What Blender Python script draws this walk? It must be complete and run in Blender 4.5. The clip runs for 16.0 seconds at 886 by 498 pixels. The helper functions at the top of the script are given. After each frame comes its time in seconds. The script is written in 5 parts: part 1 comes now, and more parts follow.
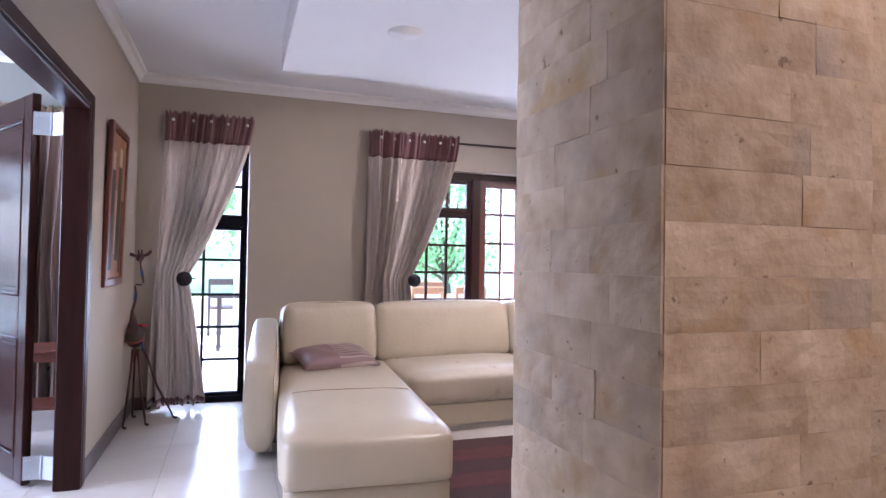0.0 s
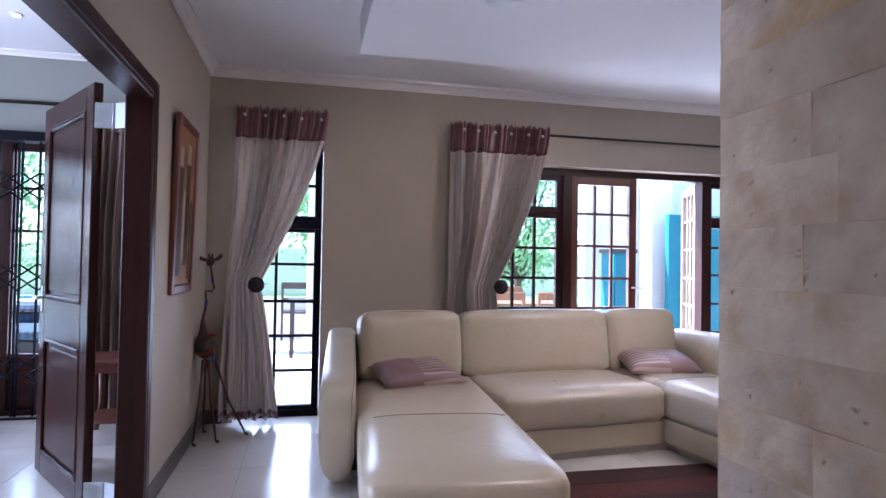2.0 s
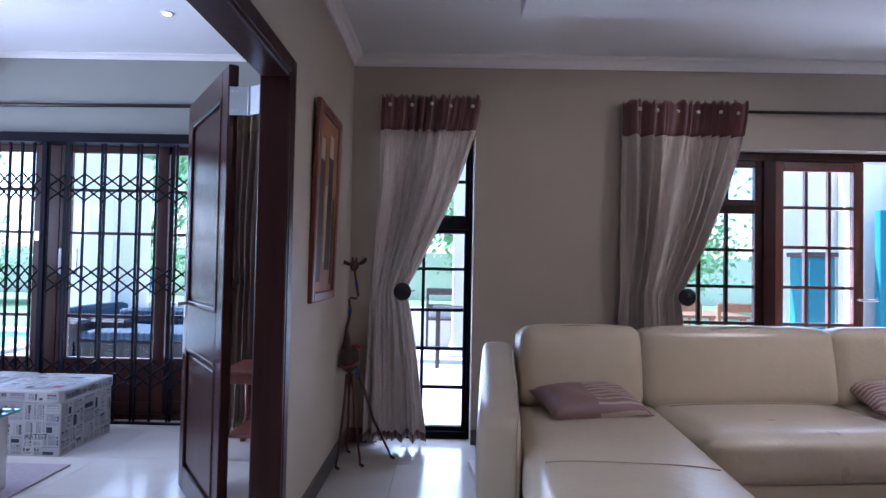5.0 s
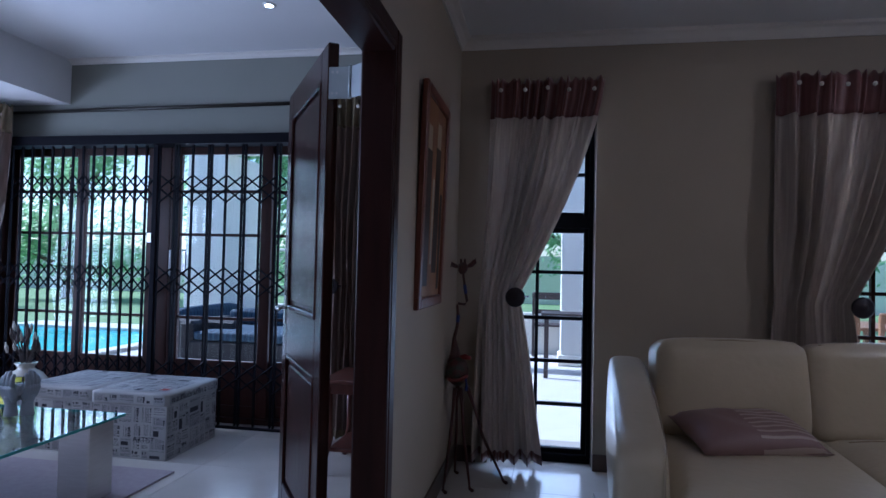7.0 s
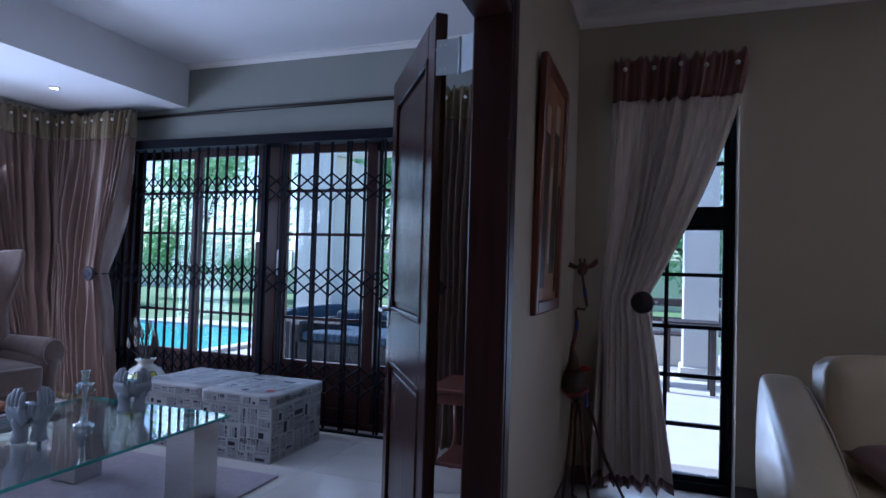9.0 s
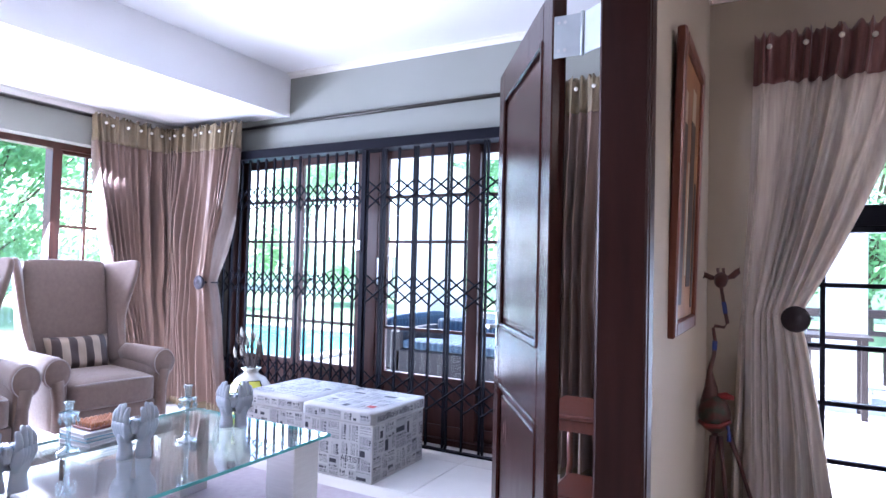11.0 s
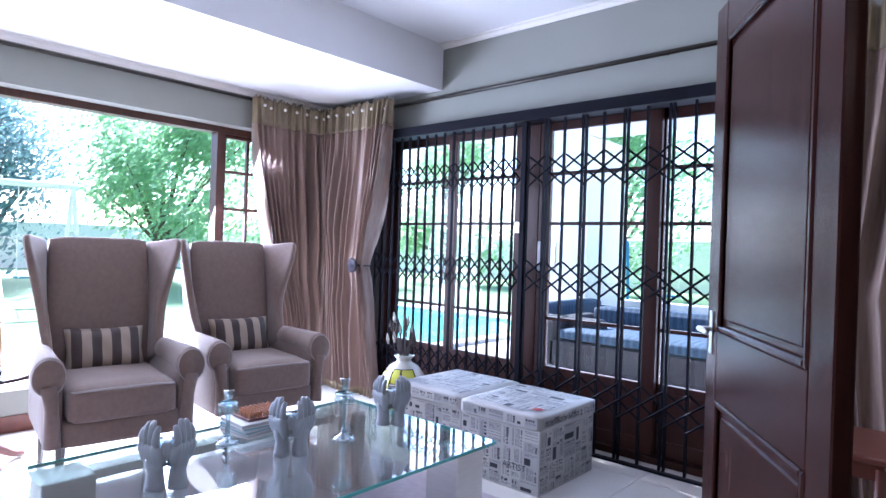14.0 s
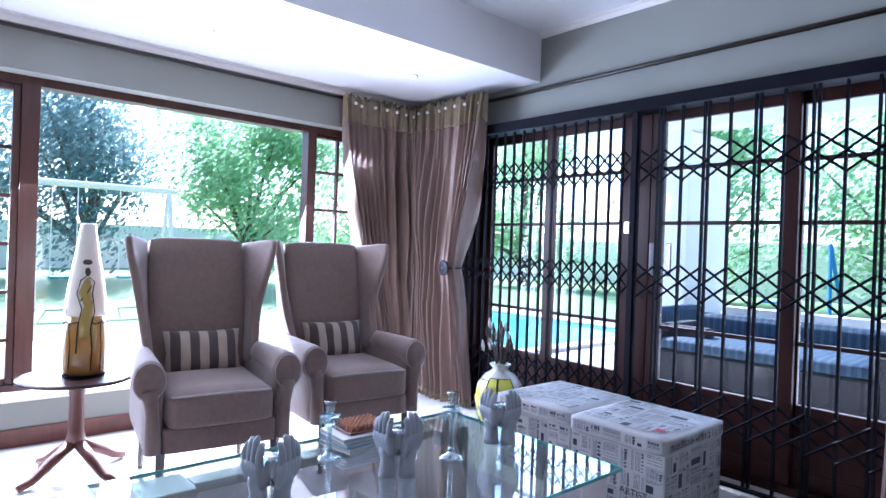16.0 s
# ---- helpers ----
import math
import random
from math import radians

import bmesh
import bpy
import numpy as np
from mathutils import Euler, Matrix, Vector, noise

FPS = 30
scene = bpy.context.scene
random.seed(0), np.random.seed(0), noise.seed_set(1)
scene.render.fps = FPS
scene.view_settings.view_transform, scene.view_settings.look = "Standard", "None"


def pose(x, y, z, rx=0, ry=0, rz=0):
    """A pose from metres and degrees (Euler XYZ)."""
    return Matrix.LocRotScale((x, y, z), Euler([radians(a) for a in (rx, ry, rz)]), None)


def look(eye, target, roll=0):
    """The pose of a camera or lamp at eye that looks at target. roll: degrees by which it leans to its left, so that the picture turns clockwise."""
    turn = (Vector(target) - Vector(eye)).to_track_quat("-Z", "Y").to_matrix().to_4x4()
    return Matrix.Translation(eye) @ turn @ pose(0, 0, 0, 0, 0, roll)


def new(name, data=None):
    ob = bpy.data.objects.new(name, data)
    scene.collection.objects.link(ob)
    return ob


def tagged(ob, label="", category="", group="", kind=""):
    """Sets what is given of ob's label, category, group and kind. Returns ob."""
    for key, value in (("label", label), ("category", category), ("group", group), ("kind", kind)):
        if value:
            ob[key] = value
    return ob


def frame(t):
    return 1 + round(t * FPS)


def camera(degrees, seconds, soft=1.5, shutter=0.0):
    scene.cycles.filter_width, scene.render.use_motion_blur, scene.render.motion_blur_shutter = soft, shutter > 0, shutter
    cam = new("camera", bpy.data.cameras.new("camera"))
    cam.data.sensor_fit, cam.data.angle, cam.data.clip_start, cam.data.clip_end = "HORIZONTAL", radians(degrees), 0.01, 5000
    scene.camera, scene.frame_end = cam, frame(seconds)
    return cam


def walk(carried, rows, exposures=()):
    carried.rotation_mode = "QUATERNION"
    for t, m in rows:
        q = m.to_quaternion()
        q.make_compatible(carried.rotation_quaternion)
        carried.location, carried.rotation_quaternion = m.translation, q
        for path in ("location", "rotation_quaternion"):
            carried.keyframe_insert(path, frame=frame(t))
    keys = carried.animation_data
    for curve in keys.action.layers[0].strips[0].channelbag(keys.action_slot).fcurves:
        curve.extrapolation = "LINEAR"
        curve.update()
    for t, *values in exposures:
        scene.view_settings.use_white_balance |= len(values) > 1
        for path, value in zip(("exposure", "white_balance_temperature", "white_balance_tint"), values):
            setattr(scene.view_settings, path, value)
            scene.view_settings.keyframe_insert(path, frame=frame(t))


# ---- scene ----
cam = camera(72.0, 16.0)
PATH = [
    (0, (0.927, 3.518, 1.199), (1.57, 5.412, 1.24), 1.0),
    (0.5, (0.92, 3.679, 1.204), (1.522, 5.586, 1.246), 1.0),
    (1, (0.94, 3.808, 1.203), (1.482, 5.732, 1.247), 1.1),
    (1.5, (0.926, 3.917, 1.209), (1.417, 5.855, 1.25), 1.2),
    (2, (0.912, 4.032, 1.212), (1.345, 5.984, 1.257), 1.0),
    (2.5, (0.897, 4.142, 1.215), (1.265, 6.107, 1.262), 1.0),
    (3, (0.888, 4.231, 1.199), (1.187, 6.208, 1.254), 0.9),
    (3.5, (0.882, 4.337, 1.203), (1.107, 6.323, 1.258), 0.9),
    (4, (0.887, 4.445, 1.202), (1.027, 6.439, 1.258), 1.0),
    (6.5, (0.761, 4.925, 1.211), (0.507, 6.908, 1.264), 1.2),
    (7, (0.742, 5.018, 1.201), (0.401, 6.988, 1.258), 1.3),
    (7.5, (0.712, 5.113, 1.197), (0.285, 7.066, 1.255), 1.4),
    (8, (0.68, 5.192, 1.191), (0.176, 7.126, 1.251), 1.5),
    (8.5, (0.658, 5.245, 1.183), (0.069, 7.155, 1.243), 1.6),
    (9, (0.631, 5.293, 1.18), (-0.037, 7.178, 1.241), 1.7),
    (11.5, (0.429, 5.586, 1.222), (-0.607, 7.296, 1.261), 1.5),
    (12, (0.371, 5.643, 1.226), (-0.737, 7.308, 1.226), 1.6),
    (12.5, (0.317, 5.69, 1.228), (-0.848, 7.316, 1.224), 1.7),
    (13, (0.284, 5.742, 1.226), (-0.943, 7.321, 1.22), 1.7),
    (13.5, (0.215, 5.774, 1.2), (-1.071, 7.306, 1.203), 1.8),
    (14, (0.127, 5.778, 1.219), (-1.202, 7.273, 1.213), 1.9),
    (14.5, (0.054, 5.798, 1.206), (-1.321, 7.251, 1.206), 2.0),
    (15, (-0.014, 5.812, 1.207), (-1.431, 7.223, 1.206), 2.0),
    (15.5, (-0.077, 5.824, 1.208), (-1.536, 7.192, 1.206), 2.0),
    (16, (-0.152, 5.84, 1.21), (-1.651, 7.163, 1.203), 2.0),
]
EXPOSURES = [(0, 2.85, 5450, 26), (2, 2.2, 5300, 24), (4, 2.05, 5200, 24), (6.5, 0.9, 4900, 19), (8, -0.05, 4800, 18), (8.5, 0.0, 4820, 18), (9, 0.48, 4850, 19),
             (11.5, 2.85, 5450, 24), (12.5, 2.6, 5400, 25), (14, 2.1, 5350, 22), (16, 1.8, 5200, 20)]
walk(cam, [(t, look(eye, target, roll)) for t, eye, target, roll in PATH], EXPOSURES)

# ---- world, sun, large lights ----
world = bpy.data.worlds.new("world")
scene.world = world
world.use_nodes = True
_sky = world.node_tree.nodes.new("ShaderNodeTexSky")
_sky.sky_type, _sky.sun_disc = "NISHITA", False
SUN_ELEV, SUN_ROT = radians(43), radians(-78)
_sky.sun_elevation, _sky.sun_rotation = SUN_ELEV, SUN_ROT
_bg = world.node_tree.nodes["Background"]
_bg.inputs["Strength"].default_value = 0.15
world.node_tree.links.new(_sky.outputs[0], _bg.inputs["Color"])
sun_data = bpy.data.lights.new("sun", "SUN")
sun_data.energy, sun_data.angle, sun_data.color = 5.0, radians(0.5), (1, 0.96, 0.90)
sun = new("sun", sun_data)
sun.matrix_world = look((0, 0, 0), (-math.sin(SUN_ROT) * math.cos(SUN_ELEV), -math.cos(SUN_ROT) * math.cos(SUN_ELEV), -math.sin(SUN_ELEV)))


def area_lamp(name, place, target, w, h, power, color=(0.83, 0.89, 1.0)):
    d = bpy.data.lights.new(name, "AREA")
    d.shape, d.size, d.size_y, d.energy, d.color = "RECTANGLE", w, h, power, color
    ob = new(name, d)
    ob.matrix_world = look(place, target)
    return ob


area_lamp("window_light", (-4.62, 6.9, 1.2), (-1.6, 6.9, -0.7), 3.4, 1.8, 115)
area_lamp("window_light", (-2.2, 9.55, 1.2), (-2.2, 0, 0.8), 2.6, 1.9, 12)
area_lamp("window_light", (0.75, 9.35, 1.1), (0.75, 0, 0.9), 0.6, 1.9, 9)
area_lamp("window_light", (3.9, 9.45, 1.2), (3.9, 0, 1.0), 2.3, 1.9, 18)


def spot_lamp(name, place, target, power, color, size=radians(100), blend=0.8, radius=0.05):
    d = bpy.data.lights.new(name, "SPOT")
    d.energy, d.color, d.spot_size, d.spot_blend, d.shadow_soft_size = power, color, size, blend, radius
    ob = new(name, d)
    ob.matrix_world = look(place, target)
    return ob


WARM = (1.0, 0.80, 0.62)
spot_lamp("downlight_lamp", (2.6, 3.2, 2.40), (2.3, 4.4, 1.2), 13, WARM)
spot_lamp("downlight_lamp", (1.0, 2.0, 2.60), (1.2, 3.0, 0.0), 12, WARM)
spot_lamp("bar_lamp", (3.66, 7.30, 2.22), (4.9, 6.6, 2.45), 95, (1.0, 0.86, 0.70), radians(140))
spot_lamp("downlight_lamp", (2.2, 5.4, 2.40), (1.9, 7.2, 0.3), 12, WARM, radians(130))
spot_lamp("bar_lamp", (3.58, 7.26, 2.22), (2.0, 8.3, 0.8), 13, (1.0, 0.86, 0.70), radians(120))


# ---- materials ----
def material(name, base, rough=0.5, metal=0.0, second=None, scale=6.0, amount=0.5, bump=0.0, bump_scale=60.0, stretch=(1, 1, 1),
             detail=4.0, sheen=0.0, coat=0.0, vary=0.0, world_space=False, spec=0.5):
    m = bpy.data.materials.new(name)
    m.use_nodes = True
    nt = m.node_tree
    b = nt.nodes["Principled BSDF"]
    b.inputs["Roughness"].default_value, b.inputs["Metallic"].default_value = rough, metal
    b.inputs["Coat Weight"].default_value = coat
    b.inputs["Specular IOR Level"].default_value = spec
    b.inputs["Coat Roughness"].default_value = 0.12
    if sheen:
        b.inputs["Sheen Weight"].default_value = sheen
    b.inputs["Base Color"].default_value = (*base, 1)
    tc = nt.nodes.new("ShaderNodeTexCoord")
    mp = nt.nodes.new("ShaderNodeMapping")
    mp.inputs["Scale"].default_value = stretch
    nt.links.new(tc.outputs["Object"], mp.inputs["Vector"])
    if world_space:
        geo, oi0 = nt.nodes.new("ShaderNodeNewGeometry"), nt.nodes.new("ShaderNodeObjectInfo")
        ml, ad = nt.nodes.new("ShaderNodeMath"), nt.nodes.new("ShaderNodeVectorMath")
        ml.operation, ml.inputs[1].default_value = "MULTIPLY", 37.0
        nt.links.new(oi0.outputs["Random"], ml.inputs[0])
        nt.links.new(geo.outputs["Position"], ad.inputs[0])
        nt.links.new(ml.outputs[0], ad.inputs[1])
        nt.links.new(ad.outputs[0], mp.inputs["Vector"])
    out = None
    if second:
        n1 = nt.nodes.new("ShaderNodeTexNoise")
        n1.inputs["Scale"].default_value, n1.inputs["Detail"].default_value = scale, detail
        nt.links.new(mp.outputs[0], n1.inputs["Vector"])
        ramp = nt.nodes.new("ShaderNodeValToRGB")
        ramp.color_ramp.elements[0].position, ramp.color_ramp.elements[1].position = 0.5 - amount / 2, 0.5 + amount / 2
        ramp.color_ramp.elements[0].color, ramp.color_ramp.elements[1].color = (*base, 1), (*second, 1)
        nt.links.new(n1.outputs["Fac"], ramp.inputs["Fac"])
        out = ramp.outputs["Color"]
        rr = nt.nodes.new("ShaderNodeMapRange")
        rr.inputs["To Min"].default_value, rr.inputs["To Max"].default_value = max(0.02, rough - 0.08), min(1, rough + 0.08)
        nt.links.new(n1.outputs["Fac"], rr.inputs["Value"])
        nt.links.new(rr.outputs[0], b.inputs["Roughness"])
    if vary:
        oi = nt.nodes.new("ShaderNodeObjectInfo")
        hsv = nt.nodes.new("ShaderNodeHueSaturation")
        mr = nt.nodes.new("ShaderNodeMapRange")
        mr.inputs["To Min"].default_value, mr.inputs["To Max"].default_value = 1 - vary, 1 + vary
        nt.links.new(oi.outputs["Random"], mr.inputs["Value"])
        nt.links.new(mr.outputs[0], hsv.inputs["Value"])
        if out:
            nt.links.new(out, hsv.inputs["Color"])
        else:
            hsv.inputs["Color"].default_value = (*base, 1)
        out = hsv.outputs[0]
    if out:
        nt.links.new(out, b.inputs["Base Color"])
    if bump:
        n2 = nt.nodes.new("ShaderNodeTexNoise")
        n2.inputs["Scale"].default_value, n2.inputs["Detail"].default_value = bump_scale, 5
        nt.links.new(mp.outputs[0], n2.inputs["Vector"])
        bp = nt.nodes.new("ShaderNodeBump")
        bp.inputs["Strength"].default_value, bp.inputs["Distance"].default_value = bump, 0.01
        nt.links.new(n2.outputs["Fac"], bp.inputs["Height"])
        nt.links.new(bp.outputs[0], b.inputs["Normal"])
    return m


def glass_material(name, tint=(0.96, 0.99, 0.99), gloss=0.0, least=0.03):
    m = bpy.data.materials.new(name)
    m.use_nodes = True
    nt = m.node_tree
    for n in list(nt.nodes):
        nt.nodes.remove(n)
    out = nt.nodes.new("ShaderNodeOutputMaterial")
    mix = nt.nodes.new("ShaderNodeMixShader")
    tr = nt.nodes.new("ShaderNodeBsdfTransparent")
    tr.inputs["Color"].default_value = (*tint, 1)
    gl = nt.nodes.new("ShaderNodeBsdfGlossy")
    gl.inputs["Roughness"].default_value = gloss
    lw = nt.nodes.new("ShaderNodeLayerWeight")
    lw.inputs["Blend"].default_value = 0.5
    pw = nt.nodes.new("ShaderNodeMath")
    pw.operation, pw.inputs[1].default_value = "POWER", 4.0
    ma = nt.nodes.new("ShaderNodeMath")
    ma.operation, ma.inputs[1].default_value, ma.inputs[2].default_value = "MULTIPLY_ADD", 0.75, least
    nt.links.new(lw.outputs["Facing"], pw.inputs[0])
    nt.links.new(pw.outputs[0], ma.inputs[0])
    nt.links.new(ma.outputs[0], mix.inputs[0])
    nt.links.new(tr.outputs[0], mix.inputs[1])
    nt.links.new(gl.outputs[0], mix.inputs[2])
    nt.links.new(mix.outputs[0], out.inputs["Surface"])
    return m


def emitter(name, color, strength):
    m = bpy.data.materials.new(name)
    m.use_nodes = True
    b = m.node_tree.nodes["Principled BSDF"]
    b.inputs["Base Color"].default_value = (*color, 1)
    b.inputs["Emission Color"].default_value = (*color, 1)
    b.inputs["Emission Strength"].default_value = strength
    return m


M_WALL = material("wall_paint_taupe", (0.375, 0.322, 0.255), 0.75, second=(0.405, 0.348, 0.275), scale=2.5, bump=0.12, bump_scale=180)
M_WALL2 = material("wall_paint_grey_green", (0.23, 0.235, 0.21), 0.75, second=(0.25, 0.255, 0.23), scale=2.5, bump=0.1, bump_scale=180)
M_CEIL = material("ceiling_white", (0.74, 0.74, 0.76), 0.8, second=(0.78, 0.78, 0.79), scale=1.5, bump=0.05, bump_scale=120)
M_TRIM = material("cornice_white", (0.72, 0.69, 0.66), 0.6)
M_WOOD = material("mahogany_door", (0.017, 0.005, 0.004), 0.24, second=(0.034, 0.009, 0.006), scale=5, stretch=(6, 6, 0.6), amount=0.6, bump=0.02, bump_scale=20, spec=0.18)
M_WOODF = material("mahogany_frame", (0.018, 0.006, 0.005), 0.4, second=(0.036, 0.011, 0.008), scale=5, stretch=(6, 6, 0.6), amount=0.6, bump=0.03, bump_scale=30, spec=0.16)
M_WOODR = material("red_window_wood", (0.09, 0.025, 0.016), 0.4, second=(0.15, 0.045, 0.027), scale=5, stretch=(6, 6, 0.6), amount=0.6, coat=0.1)
M_SKIRT = material("dark_skirting_tile", (0.06, 0.04, 0.035), 0.35, second=(0.1, 0.07, 0.06), scale=10)
M_TILE = material("cream_floor_tile", (0.60, 0.57, 0.52), 0.17, second=(0.68, 0.645, 0.59), scale=3.0, bump=0.02, bump_scale=30, vary=0.03, world_space=True)
M_GROUT = material("grout", (0.33, 0.30, 0.27), 0.8)
M_MORTAR = material("stone_mortar", (0.34, 0.27, 0.20), 0.9, second=(0.42, 0.34, 0.26), scale=20)
M_STONE = material("split_limestone", (0.41, 0.29, 0.18), 0.8, second=(0.62, 0.495, 0.36), scale=11, amount=0.42, bump=0.8, bump_scale=24, vary=0.10, detail=10, world_space=True)


def add_pits(m):
    """Ochre stains and small dark pits, from two further noises at the surface's true size."""
    nt = m.node_tree
    b = nt.nodes["Principled BSDF"]
    src = b.inputs["Base Color"].links[0].from_socket
    vec = nt.nodes["Mapping"].outputs[0]
    for scale, lo, hi, col in ((5.0, .60, .72, (0.46, 0.29, 0.12)), (3.2, .58, .75, (0.34, 0.29, 0.25)), (30.0, .68, .73, (0.15, 0.09, 0.06))):
        n, r, mx = nt.nodes.new("ShaderNodeTexNoise"), nt.nodes.new("ShaderNodeMapRange"), nt.nodes.new("ShaderNodeMix")
        n.inputs["Scale"].default_value, n.inputs["Detail"].default_value = scale, 4
        r.inputs["From Min"].default_value, r.inputs["From Max"].default_value, r.inputs["To Max"].default_value = lo, hi, 0.7
        mx.data_type = "RGBA"
        mx.inputs[7].default_value = (*col, 1)
        nt.links.new(vec, n.inputs["Vector"])
        nt.links.new(n.outputs["Fac"], r.inputs["Value"])
        nt.links.new(r.outputs[0], mx.inputs[0])
        nt.links.new(src, mx.inputs[6])
        src = mx.outputs[2]
    nt.links.new(src, b.inputs["Base Color"])


add_pits(M_STONE)
M_LEATHER = material("cream_leather", (0.45, 0.385, 0.275), 0.32, second=(0.53, 0.455, 0.335), scale=3, bump=0.2, bump_scale=30, coat=0.04)


def add_wear(m):
    """Faintly worn, greyer patches over the hide."""
    nt = m.node_tree
    b = nt.nodes["Principled BSDF"]
    n, q, mx = nt.nodes.new("ShaderNodeTexNoise"), nt.nodes.new("ShaderNodeMapRange"), nt.nodes.new("ShaderNodeMix")
    n.inputs["Scale"].default_value, n.inputs["Detail"].default_value = 2.2, 3
    q.inputs["From Min"].default_value, q.inputs["From Max"].default_value, q.inputs["To Max"].default_value = 0.40, 0.75, 0.5
    mx.data_type = "RGBA"
    mx.inputs[7].default_value = (0.34, 0.28, 0.22, 1)
    src = b.inputs["Base Color"].links[0].from_socket
    nt.links.new(nt.nodes["Mapping"].outputs[0], n.inputs["Vector"])
    nt.links.new(n.outputs["Fac"], q.inputs["Value"])
    nt.links.new(q.outputs[0], mx.inputs[0])
    nt.links.new(src, mx.inputs[6])
    nt.links.new(mx.outputs[2], b.inputs["Base Color"])


M_LEATHER2 = material("cream_seat_leather", (0.44, 0.38, 0.28), 0.30, second=(0.52, 0.45, 0.34), scale=3, bump=0.2, bump_scale=30, coat=0.04)
add_wear(M_LEATHER2)
M_TAUPE = material("taupe_upholstery", (0.165, 0.110, 0.087), 0.85, second=(0.210, 0.144, 0.113), scale=40, bump=0.15, bump_scale=500, sheen=0.3)
M_CURTAIN = material("cream_curtain", (0.70, 0.63, 0.54), 0.75, second=(0.46, 0.37, 0.33), scale=4, amount=0.45, stretch=(13, 13, 0.5), bump=0.4, bump_scale=25, sheen=0.2)
M_BAND = material("burgundy_satin", (0.11, 0.038, 0.038), 0.38, second=(0.21, 0.085, 0.08), scale=6, stretch=(9, 9, .6), sheen=0.3)
M_CURT2 = material("brown_satin_curtain", (0.16, 0.10, 0.075), 0.45, second=(0.25, 0.165, 0.13), scale=6, stretch=(6, 6, 0.4), bump=0.1, bump_scale=200, sheen=0.3)
M_BAND2 = material("olive_gold_band", (0.17, 0.13, 0.08), 0.4, second=(0.26, 0.20, 0.12), scale=10)
M_BLACK = material("black_metal", (0.007, 0.007, 0.011), 0.6, spec=0.06)
M_CHROME = material("brushed_steel", (0.62, 0.62, 0.63), 0.28, metal=1.0)
M_STEEL = material("brushed_steel_block", (0.55, 0.54, 0.53), 0.34, metal=0.9, second=(0.62, 0.61, 0.60), scale=8, stretch=(1, 1, 12), bump=0.03)
M_GLASS = glass_material("window_glass")
M_TABLEGLASS = glass_material("table_glass", (0.90, 0.97, 0.95), 0.0, 0.24)
M_EDGE = material("green_glass_edge", (0.10, 0.36, 0.34), 0.1)
M_PAPER = material("newsprint", (0.46, 0.45, 0.43), 0.55, second=(0.38, 0.37, 0.36), scale=12)
M_LAWN = material("lawn", (0.14, 0.24, 0.09), 0.9, second=(0.20, 0.30, 0.14), scale=4, bump=0.3)
M_PAVE = material("pale_paving", (0.55, 0.52, 0.48), 0.7, second=(0.62, 0.59, 0.55), scale=5)
M_PLASTER = material("outside_plaster", (0.80, 0.765, 0.69), 0.8, second=(0.84, 0.81, 0.73), scale=3, bump=0.1)
M_TURQ = material("turquoise_paint", (0.01, 0.14, 0.19), 0.6, second=(0.01, 0.17, 0.22), scale=3)
M_LEAF = material("leaves", (0.14, 0.27, 0.13), 0.5, second=(0.25, 0.40, 0.22), scale=3)
M_BARK = material("bark", (0.10, 0.07, 0.05), 0.9, second=(0.16, 0.12, 0.09), scale=8, bump=0.4)
M_RUG = material("dark_striped_rug", (0.06, 0.012, 0.01), 0.9, second=(0.12, 0.03, 0.02), scale=5, bump=0.3)
M_RUG2 = material("grey_mauve_rug", (0.36, 0.31, 0.335), 0.95, second=(0.42, 0.37, 0.395), scale=30, bump=0.4, bump_scale=300)
M_WHITE = material("white_gloss", (0.75, 0.75, 0.75), 0.4)
M_LEAFD = material("dark_leaves", (0.06, 0.12, 0.13), 0.6, second=(0.11, 0.19, 0.19), scale=2)


def let_light_through(m, share, color):
    """Mixes translucent cloth or leaf into a material."""
    nt = m.node_tree
    out = nt.nodes["Material Output"]
    mix, tl = nt.nodes.new("ShaderNodeMixShader"), nt.nodes.new("ShaderNodeBsdfTranslucent")
    tl.inputs["Color"].default_value, mix.inputs[0].default_value = (*color, 1), share
    nt.links.new(nt.nodes["Principled BSDF"].outputs[0], mix.inputs[1])
    nt.links.new(tl.outputs[0], mix.inputs[2])
    nt.links.new(mix.outputs[0], out.inputs["Surface"])


let_light_through(M_LEAF, 0.6, (0.42, 0.66, 0.36))
let_light_through(M_LEAFD, 0.5, (0.18, 0.30, 0.30))
let_light_through(M_CURTAIN, 0.22, (0.75, 0.68, 0.62))
let_light_through(M_CURT2, 0.10, (0.30, 0.18, 0.14))
M_GREYC = material("grey_ceramic", (0.27, 0.29, 0.32), 0.45, second=(0.31, 0.33, 0.36), scale=10)


# ---- building helpers ----
def box(bm, x0, x1, y0, y1, z0, z1, bevel=0.0, seg=2):
    r = bmesh.ops.create_cube(bm, size=1, matrix=Matrix.Translation(((x0 + x1) / 2, (y0 + y1) / 2, (z0 + z1) / 2)) @ Matrix.Diagonal((x1 - x0, y1 - y0, z1 - z0, 1)))
    if bevel:
        edges = list({e for v in r["verts"] for e in v.link_edges})
        bmesh.ops.bevel(bm, geom=edges, offset=bevel, segments=seg, profile=0.5, affect="EDGES")
    return r["verts"]


def boxes(*dims, bevel=0.0, seg=1):
    bm = bmesh.new()
    for d in dims:
        box(bm, *d, bevel=bevel, seg=seg)
    return bm


